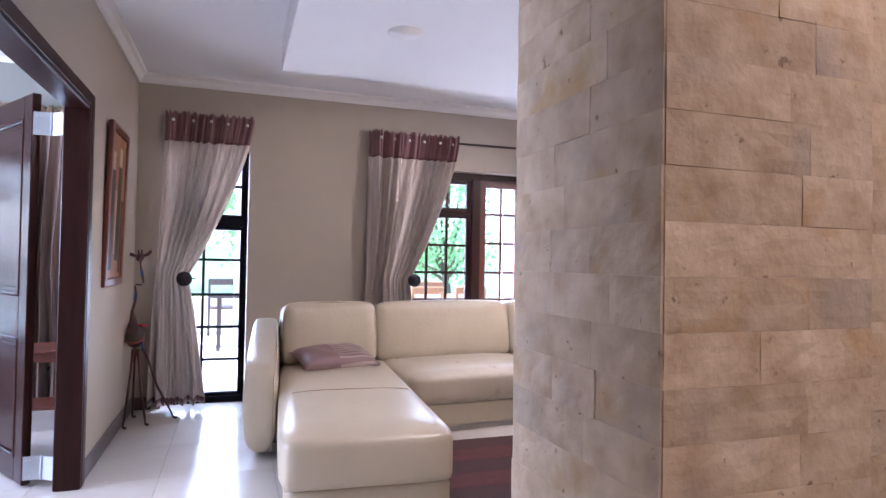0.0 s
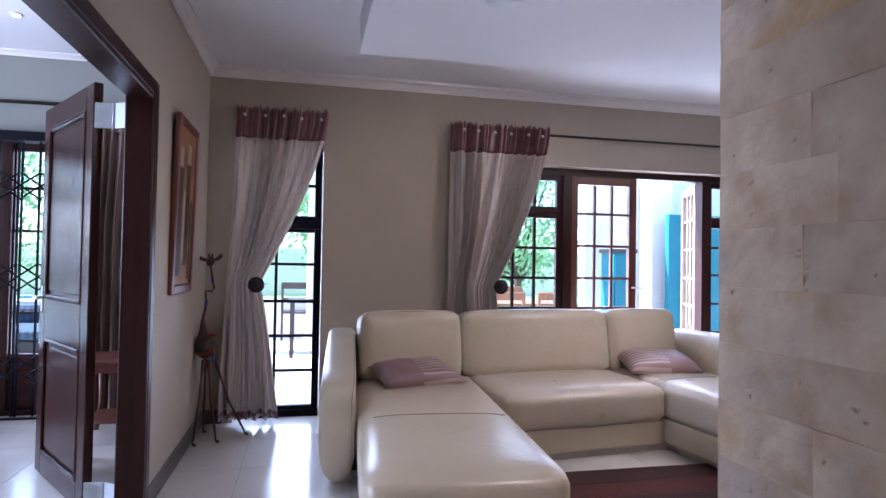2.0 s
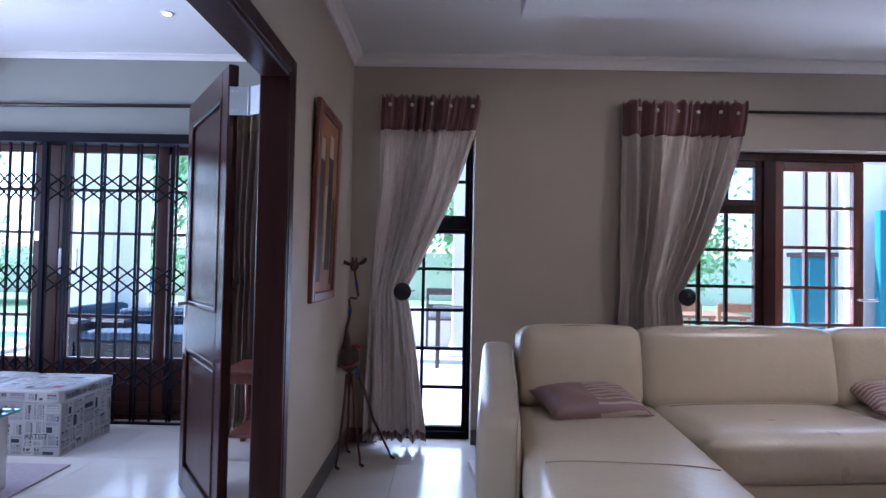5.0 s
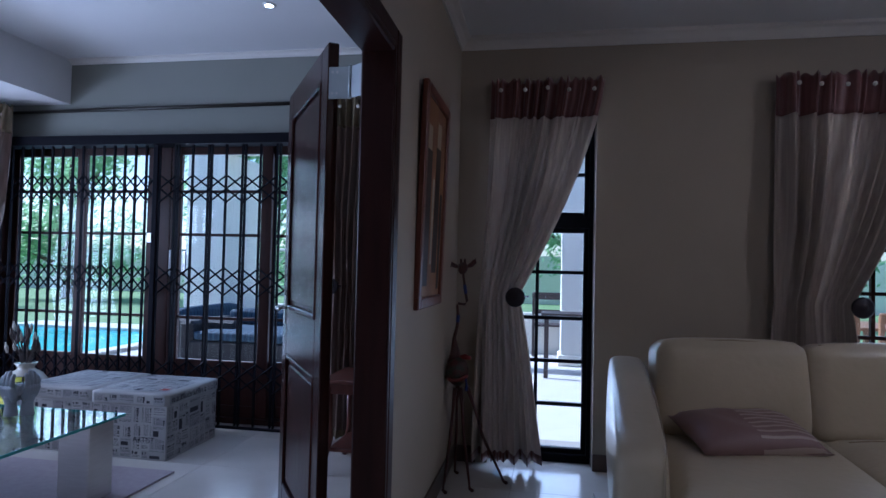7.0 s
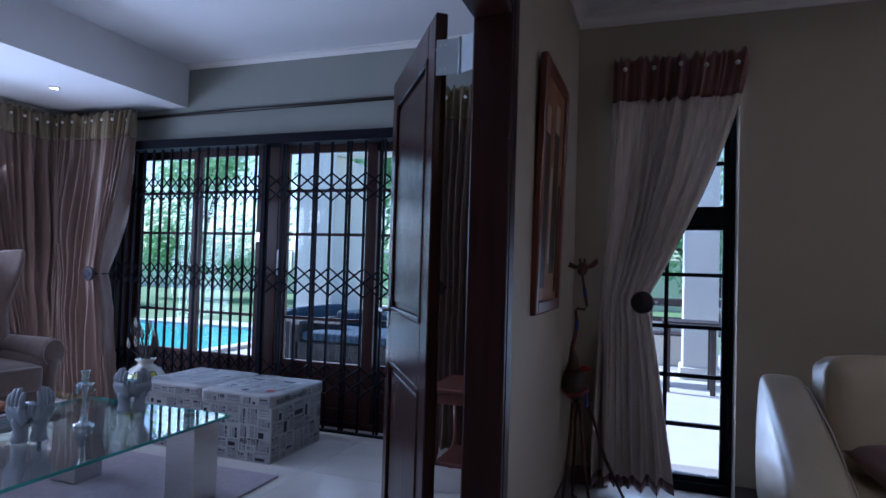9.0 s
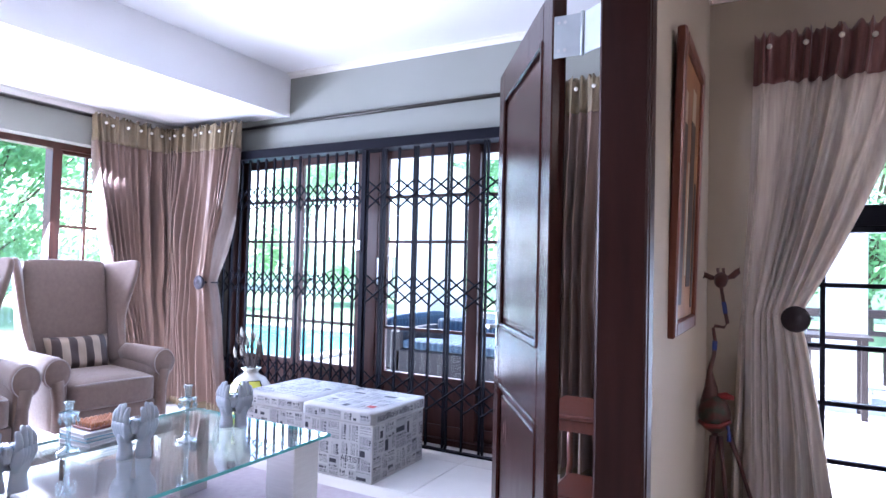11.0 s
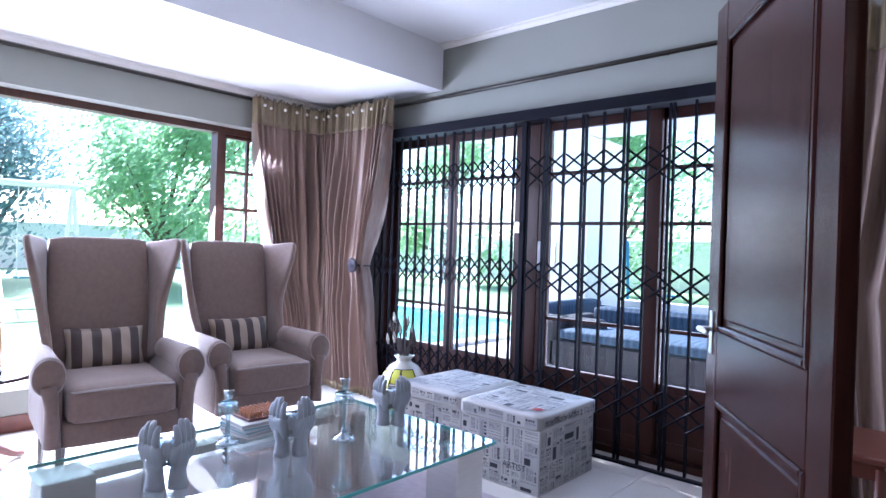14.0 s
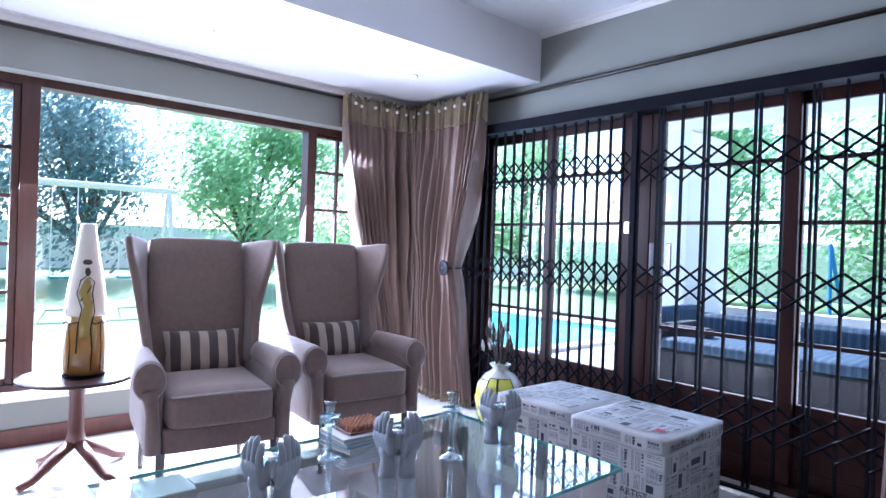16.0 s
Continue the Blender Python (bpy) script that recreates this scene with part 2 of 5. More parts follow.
def mesh_of(name, bm, mat, smooth=False):
    me = bpy.data.meshes.new(name)
    bm.to_mesh(me)
    bm.free()
    me.materials.append(mat)
    if smooth:
        for p in me.polygons:
            p.use_smooth = True
    return me


def part(name, bm, mat, parent=None, label="", smooth=False, at=None):
    ob = new(name, mesh_of(name, bm, mat, smooth))
    if parent is not None:
        ob.parent = parent
    if at is not None:
        ob.matrix_basis = at
    if label:
        tagged(ob, label)
    return ob


def base(name, m, label, category, group="", kind=""):
    ob = new(name)
    ob.matrix_basis = m
    return tagged(ob, label, category, group, kind)


def structure(name, bm, mat, label="", category=""):
    return tagged(part(name, bm, mat), label, category, kind="structure")


def soft(ob, levels=2, bevel=0.0):
    """Rounds a part like padding."""
    if bevel:
        b = ob.modifiers.new("bevel", "BEVEL")
        b.width, b.segments = bevel, 3
    s = ob.modifiers.new("smooth", "SUBSURF")
    s.levels = s.render_levels = levels
    for p in ob.data.polygons:
        p.use_smooth = True
    return ob


def cushion_bm(x0, x1, y0, y1, z0, z1, puff=0.04, n=10, pinch=0.6):
    """A padded block: a rounded box that bulges in the middle of every face."""
    bm = bmesh.new()
    bmesh.ops.create_cube(bm, size=2)
    bmesh.ops.subdivide_edges(bm, edges=bm.edges[:], cuts=n, use_grid_fill=True)
    hx, hy, hz = (x1 - x0) / 2, (y1 - y0) / 2, (z1 - z0) / 2
    c = Vector(((x0 + x1) / 2, (y0 + y1) / 2, (z0 + z1) / 2))
    r = min(hx, hy, hz) * pinch
    for v in bm.verts:
        p = v.co.copy()
        q = Vector((p.x * hx, p.y * hy, p.z * hz))
        inner = Vector((max(-hx + r, min(hx - r, q.x)), max(-hy + r, min(hy - r, q.y)), max(-hz + r, min(hz - r, q.z))))
        d = q - inner
        if d.length > 1e-6:
            q = inner + d.normalized() * r
        bulge = puff * (1 - p.x ** 4) * (1 - p.y ** 4)
        q.z += bulge * p.z
        q.x += puff * 0.5 * p.x * (1 - p.y ** 4) * (1 - p.z ** 2)
        q.y += puff * 0.5 * p.y * (1 - p.x ** 4) * (1 - p.z ** 2)
        v.co = c + q
    bmesh.ops.recalc_face_normals(bm, faces=bm.faces[:])
    return bm


def tube(bm, pts, radii, n=10, cap=True):
    """A tube through points, with a radius at each."""
    pts = [Vector(p) for p in pts]
    if not hasattr(radii, "__len__"):
        radii = [radii] * len(pts)
    rings = []
    for i, p in enumerate(pts):
        t = (pts[min(i + 1, len(pts) - 1)] - pts[max(i - 1, 0)]).normalized()
        a = t.cross(Vector((0, 0, 1)) if abs(t.z) < 0.9 else Vector((1, 0, 0))).normalized()
        b = t.cross(a)
        rings.append([bm.verts.new(p + radii[i] * (math.cos(2 * math.pi * k / n) * a + math.sin(2 * math.pi * k / n) * b)) for k in range(n)])
    for r0, r1 in zip(rings, rings[1:]):
        for k in range(n):
            bm.faces.new((r0[k], r0[(k + 1) % n], r1[(k + 1) % n], r1[k]))
    if cap:
        bm.faces.new(rings[0][::-1])
        bm.faces.new(rings[-1])
    return bm


def lathe(bm, profile, n=24, c=(0, 0)):
    """A turned body from (radius, height) pairs."""
    return tube(bm, [(c[0], c[1], z) for _, z in profile], [max(r, 0.0005) for r, _ in profile], n)


# ---- large structure ----
NI, NO = 8.80, 9.10       # living room north wall, inner and outer face
N2, N2O = 9.25, 9.42      # lounge north wall
PX0, PX1 = 0.085, 0.18     # partition
CEIL, CEIL2, DROP2 = 2.64, 2.77, 2.42
WX, WXO = -4.30, -4.56    # window wall

structure("wall_north", boxes(
    (PX1, 0.39, NI, NO, 0, CEIL + .2), (0.39, 1.02, NI, NO, 2.09, CEIL + .2), (1.02, 2.30, NI, NO, 0, CEIL + .2),
    (2.30, 5.35, NI, NO, 2.04, CEIL + .2), (5.35, 6.6, NI, NO, 0, CEIL + .2)), M_WALL, "taupe painted plaster wall with two openings")
structure("wall_east", boxes((6.6, 6.8, -0.5, NO, 0, CEIL + .2)), M_WALL)
structure("wall_south", boxes((-4.8, 6.8, -0.7, -0.5, 0, CEIL + .2)), M_WALL)
structure("wall_partition", boxes((PX0, PX1, -0.5, 5.28, 0, CEIL + .2), (PX0, PX1, 5.28, 7.14, 2.015, CEIL + .2), (PX0, PX1, 7.14, N2O, 0, CEIL + .2)), M_WALL, "taupe painted partition wall with a wide doorway")
structure("wall_lounge_north", boxes((WXO, -3.66, N2, N2O, 0, 2.9), (-3.66, -0.35, N2, N2O, 2.12, 2.9), (-0.35, PX0, N2, N2O, 0, 2.9)), M_WALL2, "grey-green painted wall over sliding doors")
structure("wall_lounge_west", boxes((WXO, WX, -0.5, 5.2, 0, 2.9), (WXO, WX, 5.2, 8.75, 0, 0.27), (WXO, WX, 5.2, 8.75, 2.12, 2.9), (WXO, WX, 8.75, N2, 0, 2.9)), M_WALL2, "pale painted window wall")
structure("ceiling", boxes((PX1, 6.6, -0.5, NI, CEIL, CEIL + .2)), M_CEIL, "white plaster ceiling")
structure("ceiling_lounge", boxes((-3.02, PX0, -0.5, N2, CEIL2, CEIL2 + .13)), M_CEIL, "white plaster ceiling")
structure("bulkhead", boxes((WX, -3.02, -0.5, N2, DROP2, CEIL2 + .13)), M_CEIL, "white dropped ceiling band along the windows")
structure("ceiling_panel", boxes((1.18, 5.6, 0.8, 7.58, 2.42, CEIL), bevel=0.004), M_CEIL, "white dropped ceiling panel")
structure("floor", boxes((-4.6, 6.8, -0.7, N2O, -0.12, -0.004)), M_GROUT, "cream tiled floor")

# ---- outside ----
structure("ground", boxes((-120, 120, -60, 160, -0.5, -0.22)), M_LAWN, "green lawn")
structure("patio", boxes((-9, 9, N2O, 15.5, -0.219, -0.03), (-8.5, WXO, 2, 15.5, -0.219, -0.034)), M_PAVE, "pale paved patio")
# ---- windows and doors ----
def pane_grid(parent, x0, x1, z0, z1, cols, rows, y, bar=0.022, axis="x", wood=None, frame_w=0.05, frame_d=0.05, sash="sash"):
    """A glazed sash with a frame, glazing bars and panes, in the plane y = const (or x = const)."""
    wood = wood or M_WOODR

    def dims(a0, a1, c0, c1, d):
        return (a0, a1, y - d / 2, y + d / 2, c0, c1) if axis == "x" else (y - d / 2, y + d / 2, a0, a1, c0, c1)
    f = frame_w
    s = part(sash, boxes(dims(x0, x0 + f, z0, z1, frame_d), dims(x1 - f, x1, z0, z1, frame_d), dims(x0 + f, x1 - f, z0, z0 + f, frame_d), dims(x0 + f, x1 - f, z1 - f, z1, frame_d), bevel=0.004), wood, parent)
    a0, a1, c0, c1 = x0 + f, x1 - f, z0 + f, z1 - f
    zs = rows if hasattr(rows, "__len__") else [c0 + (c1 - c0) * (i + 1) / rows for i in range(rows - 1)]
    xs = [a0 + (a1 - a0) * (i + 1) / cols for i in range(cols - 1)]
    for v in xs:
        part("glazing_bar", boxes(dims(v - bar / 2, v + bar / 2, c0, c1, 0.028)), wood, s)
    for v in zs:
        part("glazing_bar", boxes(dims(a0, a1, v - bar / 2, v + bar / 2, 0.024)), wood, s)
    ex, ez = [a0, *xs, a1], [c0, *zs, c1]
    for i in range(len(ex) - 1):
        for j in range(len(ez) - 1):
            p = part("pane", boxes(dims(ex[i] + .003, ex[i + 1] - .003, ez[j] + .003, ez[j + 1] - .003, 0.004)), M_GLASS, s)
            p.visible_shadow = False
    return s


def window_thing(name, label):
    return base(name, Matrix.Identity(4), label, "window", kind="structure")


M_HINGE = material("galvanised_plate", (0.42, 0.47, 0.50), 0.35, metal=0.5, second=(0.52, 0.57, 0.60), scale=14)
M_BROWNW = material("brown_window_wood", (0.04, 0.015, 0.011), 0.4, second=(0.08, 0.03, 0.02), scale=5, stretch=(6, 6, 0.6), amount=0.6)
YF = 8.97
w1 = window_thing("window_1", "narrow full-height dark-framed window with small panes")
part("window_frame", boxes((0.392, 0.412, YF - .05, YF + .05, 0.0, 2.09), (0.99, 1.015, YF - .05, YF + .05, 0.0, 2.09), (0.36, 0.99, YF - .05, YF + .05, 2.05, 2.09), (0.36, 0.99, YF - .05, YF + .05, 0.0, 0.05), (0.36, 0.99, YF - .05, YF + .05, 1.46, 1.53)), M_BLACK, w1)
pane_grid(w1, 0.36, 0.99, 1.53, 2.05, 2, [1.80], YF, wood=M_BLACK, frame_w=0.03)
pane_grid(w1, 0.36, 0.99, 0.05, 1.46, 2, [0.35, 0.62, 0.89, 1.18], YF, wood=M_BLACK, frame_w=0.03)

d1 = window_thing("door_1", "dark wood garden door set with one leaf open")
Y1 = 8.97
part("door_frame", boxes((2.32, 5.33, Y1 - .05, Y1 + .05, 1.985, 2.04), (3.05, 3.13, Y1 - .05, Y1 + .05, 0, 1.985), (4.40, 4.47, Y1 - .05, Y1 + .05, 0, 1.985), (2.32, 2.37, Y1 - .05, Y1 + .05, 0, 1.985), (5.28, 5.33, Y1 - .05, Y1 + .05, 0, 1.985)), M_WOODF, d1)
pane_grid(d1, 2.37, 3.05, 1.66, 1.985, 3, 1, Y1, wood=M_WOODF)
pane_grid(d1, 2.37, 3.05, 0.02, 1.66, 3, 6, Y1, wood=M_WOODF)
pane_grid(d1, 3.13, 3.76, 0.02, 1.985, 3, [0.56, 0.84, 1.10, 1.38, 1.66], Y1, wood=M_WOODR, frame_w=0.07, sash="door_leaf")
pane_grid(d1, 4.47, 5.28, 1.62, 1.985, 3, 1, Y1, wood=M_WOODF)
pane_grid(d1, 4.47, 5.28, 0.02, 1.62, 4, [0.62, 0.88, 1.14, 1.39], Y1, wood=M_WOODF)

d2 = window_thing("door_2", "dark wood glazed sliding doors behind a security grille")
M_WOODS = material("sliding_door_wood", (0.024, 0.008, 0.0065), 0.4, second=(0.052, 0.017, 0.012), scale=5, stretch=(6, 6, 0.6), amount=0.6, spec=0.25)
Y2 = 9.31
part("door_frame", boxes((-3.66, -0.35, Y2 - .06, Y2 + .06, 2.10, 2.12), (-3.66, -3.61, Y2 - .06, Y2 + .06, 0, 2.10), (-0.40, -0.35, Y2 - .06, Y2 + .06, 0, 2.10), (-3.61, -0.40, Y2 - .06, Y2 + .06, 0, 0.04)), M_WOODF, d2)
for a, b, lift in ((-3.61, -2.905, .022), (-2.955, -2.245, -.018), (-2.13, -1.30, -.018), (-1.375, -0.41, .022)):
    yl = Y2 + lift
    lf = pane_grid(d2, a, b, 0.04, 2.10, 1, [0.77, 1.40, 1.73], yl, frame_w=0.085, frame_d=0.035, wood=M_WOODS, sash="door_leaf")
    part("kick_panel", boxes((a + .085, b - .085, yl - .012, yl + .012, .125, .42), bevel=.003), M_WOODS, lf)
    part("bottom_rail", boxes((a + .085, b - .085, yl - .018, yl + .018, .405, .455), bevel=.003), M_WOODS, lf)
part("meeting_stile", boxes((-2.243, -2.132, Y2 - .035, Y2 + .01, 0.04, 2.10), bevel=.004), M_WOODS, d2)

w2 = window_thing("window_2", "wide wood-framed picture window with side lights")
XW = -4.48
part("window_frame", boxes((XW - .05, XW + .05, 5.2, 8.75, 2.07, 2.12), (XW - .05, XW + .05, 5.2, 8.75, 0.27, 0.32), (XW - .05, XW + .05, 6.33, 6.42, 0.32, 2.07), (XW - .05, XW + .05, 8.18, 8.24, 0.32, 2.07), (XW - .05, XW + .05, 8.70, 8.75, 0.32, 2.07), (XW - .05, XW + .05, 5.2, 5.25, 0.32, 2.07)), M_BROWNW, w2)
pp = part("pane", boxes((XW - .003, XW + .003, 6.42, 8.18, 0.32, 2.07)), M_GLASS, w2)
pp.visible_shadow = False
pane_grid(w2, 8.24, 8.70, 0.32, 2.07, 2, [0.60, 0.89, 1.18, 1.47, 1.77], XW, axis="y", wood=M_BROWNW, frame_w=0.03)
pane_grid(w2, 5.78, 6.33, 0.32, 2.07, 2, [0.58, 0.86, 1.14, 1.42, 1.70], XW, axis="y", wood=M_BROWNW, frame_w=0.04)
pane_grid(w2, 5.25, 5.78, 0.32, 2.07, 2, [0.58, 0.86, 1.14, 1.42, 1.70], XW, axis="y", wood=M_BROWNW, frame_w=0.04)

# doorway lining and the open leaf
df = base("door_frame", Matrix.Identity(4), "dark mahogany doorway frame between the rooms", "door frame", kind="structure")
for dd in ((0.075, 0.20, 7.08, 7.14, 0, 2.015), (0.075, 0.20, 5.28, 5.34, 0, 2.015), (0.075, 0.20, 5.34, 7.08, 1.955, 2.015)):
    part("jamb", boxes(dd, bevel=0.006), M_WOODF, df)
for dd in ((PX1 + .001, PX1 + .023, 7.10, 7.17, 0, 2.045), (PX1 + .001, PX1 + .023, 5.25, 5.32, 0, 2.045), (PX1 + .001, PX1 + .023, 5.32, 7.10, 1.975, 2.045)):
    part("architrave", boxes(dd, bevel=0.006), M_WOODF, df)

leaf_m = Matrix.Translation((-0.072, 7.20, 0)) @ Matrix.Rotation(math.atan2(0.72, -0.475), 4, "Z")
leaf = base("door_leaf", leaf_m, "open dark mahogany panelled door with steel lever", "door")
LW, LH, LT = 0.865, 2.04, 0.042
part("stile", boxes((0, 0.11, -LT / 2, LT / 2, 0.01, LH), bevel=0.004), M_WOOD, leaf)
part("stile", boxes((LW - .11, LW, -LT / 2, LT / 2, 0.01, LH), bevel=0.004), M_WOOD, leaf)
for a, b in ((0.01, 0.13), (0.76, 0.98), (LH - .12, LH)):
    part("rail", boxes((0.11, LW - .11, -LT / 2, LT / 2, a, b), bevel=0.004), M_WOOD, leaf)
for a, b in ((0.13, 0.76), (0.98, LH - .12)):
    part("panel", boxes((0.11, LW - .11, -.010, .010, a, b)), M_WOOD, leaf)
    bm = boxes((0.15, LW - .15, -.016, .016, a + .04, b - .04), bevel=0.006)
    part("raised_panel", bm, M_WOOD, leaf)
    for s in (-1, 1):
        yy = sorted((s * .010, s * .026))
        part("moulding", boxes((0.11, 0.13, *yy, a, b), (LW - .13, LW - .11, *yy, a, b), (0.13, LW - .13, *yy, a, a + .02), (0.13, LW - .13, *yy, b - .02, b), bevel=0.005), M_WOOD, leaf)
lever = part("lever_handle", tube(tube(bmesh.new(), [(LW - .05, .02, .98), (LW - .05, .065, .98)], 0.009), [(LW - .05, .062, .98), (LW - .16, .066, .98)], 0.008), M_CHROME, leaf, "steel lever handle", smooth=True)
part("lever_handle", tube(tube(bmesh.new(), [(LW - .05, -.02, .98), (LW - .05, -.065, .98)], 0.009), [(LW - .05, -.062, .98), (LW - .16, -.066, .98)], 0.008), M_CHROME, leaf, "steel lever handle", smooth=True)
part("lock_plate", boxes((LW - .065, LW - .035, .021, .024, .90, 1.04), (LW - .065, LW - .035, -.024, -.021, .90, 1.04)), M_CHROME, leaf)
for z in (0.10, 1.88):
    hm = leaf_m.inverted() @ Matrix.Translation((0, 7.183, z))
    h = part("hinge", boxes((-0.082, 0.0, -.002, .002, -.06, .06), bevel=.0008), M_HINGE, leaf, "wide pale steel hinge plate", at=hm)
    part("hinge_leaf", boxes((0.003, 0.172, -.002, .002, -.06, .06), bevel=.0008), M_HINGE, h, at=Matrix.Rotation(radians(-33), 4, "Z"))
    part("knuckle", tube(bmesh.new(), [(0.0015, -.004, -.062), (0.0015, -.004, .062)], .006, 10), M_HINGE, h, smooth=True)
    for sx in (-.068, -.05, .052, .070):
        for sz in (-.04, .04):
            part("screw", tube(bmesh.new(), [(sx, -.004, sz), (sx, -.001, sz)], .005, 8), M_CHROME, h)


# ---- curtains ----
def curtain(name, label, top, tie, bottom, z_top, z_tie, z_bottom, z_band, y, folds, cloth, band, axis="x", seed=1, knob_side=1, knob_at=None):
    rnd = random.Random(seed)
    ph = [rnd.uniform(-0.5, 0.5) for _ in range(folds + 2)]
    ob = base(name, Matrix.Identity(4), label, "curtain", group="curtains")

    def edge(z):
        if z >= z_tie:
            f = ((z_top - z) / (z_top - z_tie)) ** 1.45
            return [top[i] + (tie[i] - top[i]) * f for i in (0, 1)]
        f = ((z_tie - z) / (z_tie - z_bottom)) ** 0.7
        return [tie[i] + (bottom[i] - tie[i]) * f for i in (0, 1)]

    def point(u, z, off=0.0):
        a, b = edge(z)
        k = (z_top - z) / (z_top - z_bottom)
        amp = 0.028 + 0.040 * min(1, 3 * k)
        if abs(z - z_tie) < 0.3:
            amp *= 0.55 + 0.45 * abs(z - z_tie) / 0.3
        w = (u + 0.050 * math.sin(6.3 * u + ph[0] * 9) + 0.022 * math.sin(15 * u + ph[1] * 9)) * folds * 1.7 * math.pi + (1.1 * math.sin(2.1 * z + 5 * u + ph[2] * 6) + 0.5 * math.sin(4.7 * z + 11 * u + ph[1] * 9)) * k
        d = -amp * (0.75 + 0.45 * math.sin(9 * u + 1.3 * z + ph[3] * 9)) * (math.sin(w) + 0.28 * math.sin(2 * w + 3 * u + 3 * z)) - 0.004 * math.sin(31 * u + 2.5 * z) - off
        if z > z_band - .35:
            near = max(0.0, min(1.0, (z - z_band + .35) / .35))
            d -= near * 0.011 * math.sin(2.6 * w + 4 * u + ph[2] * 7)
        z += 0.014 * math.sin(2.3 * w + ph[0] * 5) * max(0, 1 - (z_top - z) / 0.06) if z > z_band else 0
        s = a + (b - a) * (u + 0.01 * math.sin(w * 1.0 + 1))
        return (s, y + d, z) if axis == "x" else (-(y + d), s, z)

    def sheet(z0, z1, rows, off):
        bm = bmesh.new()
        n = folds * 9
        g = [[bm.verts.new(point(i / n, z1 + (z0 - z1) * j / rows, off)) for i in range(n + 1)] for j in range(rows + 1)]
        for j in range(rows):
            for i in range(n):
                bm.faces.new((g[j][i], g[j + 1][i], g[j + 1][i + 1], g[j][i + 1]))
        return bm
    for nm, z0, z1, rows, off, mt, lb in (("cloth", z_bottom, z_band + .02, 44, 0, cloth, ""), ("header_band", z_band, z_top, 8, 0.006, band, "contrasting satin header band"), ("hem", z_bottom - .004, z_bottom + .05, 2, 0.006, band, "")):
        p = part(nm, sheet(z0, z1, rows, off), mt, ob, lb, smooth=True)
        so = p.modifiers.new("thick", "SOLIDIFY")
        so.thickness = 0.004
    for i in range(folds // 2 + 1):
        u = (i + 0.5) / (folds // 2 + 1)
        c = Vector(point(u, z_top - .075, 0.05))
        bm = bmesh.new()
        bmesh.ops.create_uvsphere(bm, u_segments=8, v_segments=6, radius=0.013, matrix=Matrix.Translation(c))
        part("button", bm, M_BUTTON, ob, "round pearl button", smooth=True)
    if knob_side == 0:
        return ob
    a, b = tie
    kx = knob_at if knob_at is not None else (b if knob_side > 0 else a)
    m = Matrix.Translation((kx, y - 0.09, z_tie) if axis == "x" else (-(y - 0.09), kx, z_tie)) @ (Matrix.Rotation(radians(90), 4, "X") if axis == "x" else Matrix.Rotation(radians(90), 4, "Y"))
    bm = lathe(bmesh.new(), [(0.0, 0.028), (0.022, 0.026), (0.026, 0.018), (0.045, 0.022), (0.058, 0.012), (0.055, 0.0), (0.015, -0.005), (0.012, -0.06)], 20)
    part("holdback_knob", bm, M_KNOB, ob, "dark turned round holdback", smooth=True, at=m)
    pts = []
    for k in range(9):
        f = k / 8
        s = a - .01 + (b - a + .02) * f
        pts.append((s, y - .035 - .035 * math.sin(math.pi * f), z_tie - .012 * math.sin(math.pi * f)) if axis == "x" else (-(y - .035 - .035 * math.sin(math.pi * f)), s, z_tie))
    pin = [(kx, y - .085, z_tie), (kx + .07 * (1 if knob_side > 0 else -1), y + .05, z_tie)] if axis == "x" else pts[:2]
    part("holdback_pin", tube(bmesh.new(), pin, 0.006, 8), M_KNOB, ob, smooth=True)
    return ob


M_BUTTON = material("pearl_button", (0.7, 0.68, 0.62), 0.25)
M_KNOB = material("dark_knob", (0.018, 0.013, 0.02), 0.5, spec=0.3)
M_ROD = material("dark_rod", (0.03, 0.025, 0.02), 0.4, metal=0.4)
CY = NI - 0.09
curtain("curtain", "cream curtain with burgundy header tied back beside narrow window", (0.385, 1.06), (0.335, 0.57), (0.29, 0.72), 2.34, 1.03, 0.05, 2.11, CY, 9, M_CURTAIN, M_BAND, seed=3, knob_at=0.555)
curtain("curtain", "cream crinkled curtain with burgundy header tied beside garden doors", (2.01, 2.84), (2.00, 2.38), (1.96, 2.44), 2.33, 1.03, 0.06, 2.10, CY, 11, M_CURTAIN, M_BAND, seed=5, knob_at=2.40)
curtain("curtain", "cream curtain with burgundy header at far end of garden doors", (4.72, 5.62), (5.10, 5.50), (5.0, 5.6), 2.33, 1.03, 0.06, 2.10, CY, 11, M_CURTAIN, M_BAND, seed=7, knob_side=-1)
curtain("curtain", "long brown satin curtain with olive header tied beside sliding doors", (-4.20, -3.33), (-4.12, -3.58), (-4.12, -3.42), 2.36, 1.05, 0.02, 2.15, N2 - 0.23, 15, M_CURT2, M_BAND2, seed=9, knob_at=-3.63)
curtain("curtain", "long brown satin curtain with olive header beside picture window", (8.34, 9.16), (8.55, 9.16), (8.72, 9.16), 2.36, 0.9, 0.02, 2.15, -WX - 0.10, 15, M_CURT2, M_BAND2, axis="y", seed=11, knob_side=0)
curtain("curtain", "brown satin curtain gathered at the end of sliding doors", (-0.86, -0.02), (-0.82, -0.16), (-0.86, -0.08), 2.36, 1.05, 0.02, 2.15, N2 - 0.22, 12, M_CURT2, M_BAND2, seed=13, knob_at=-0.70)


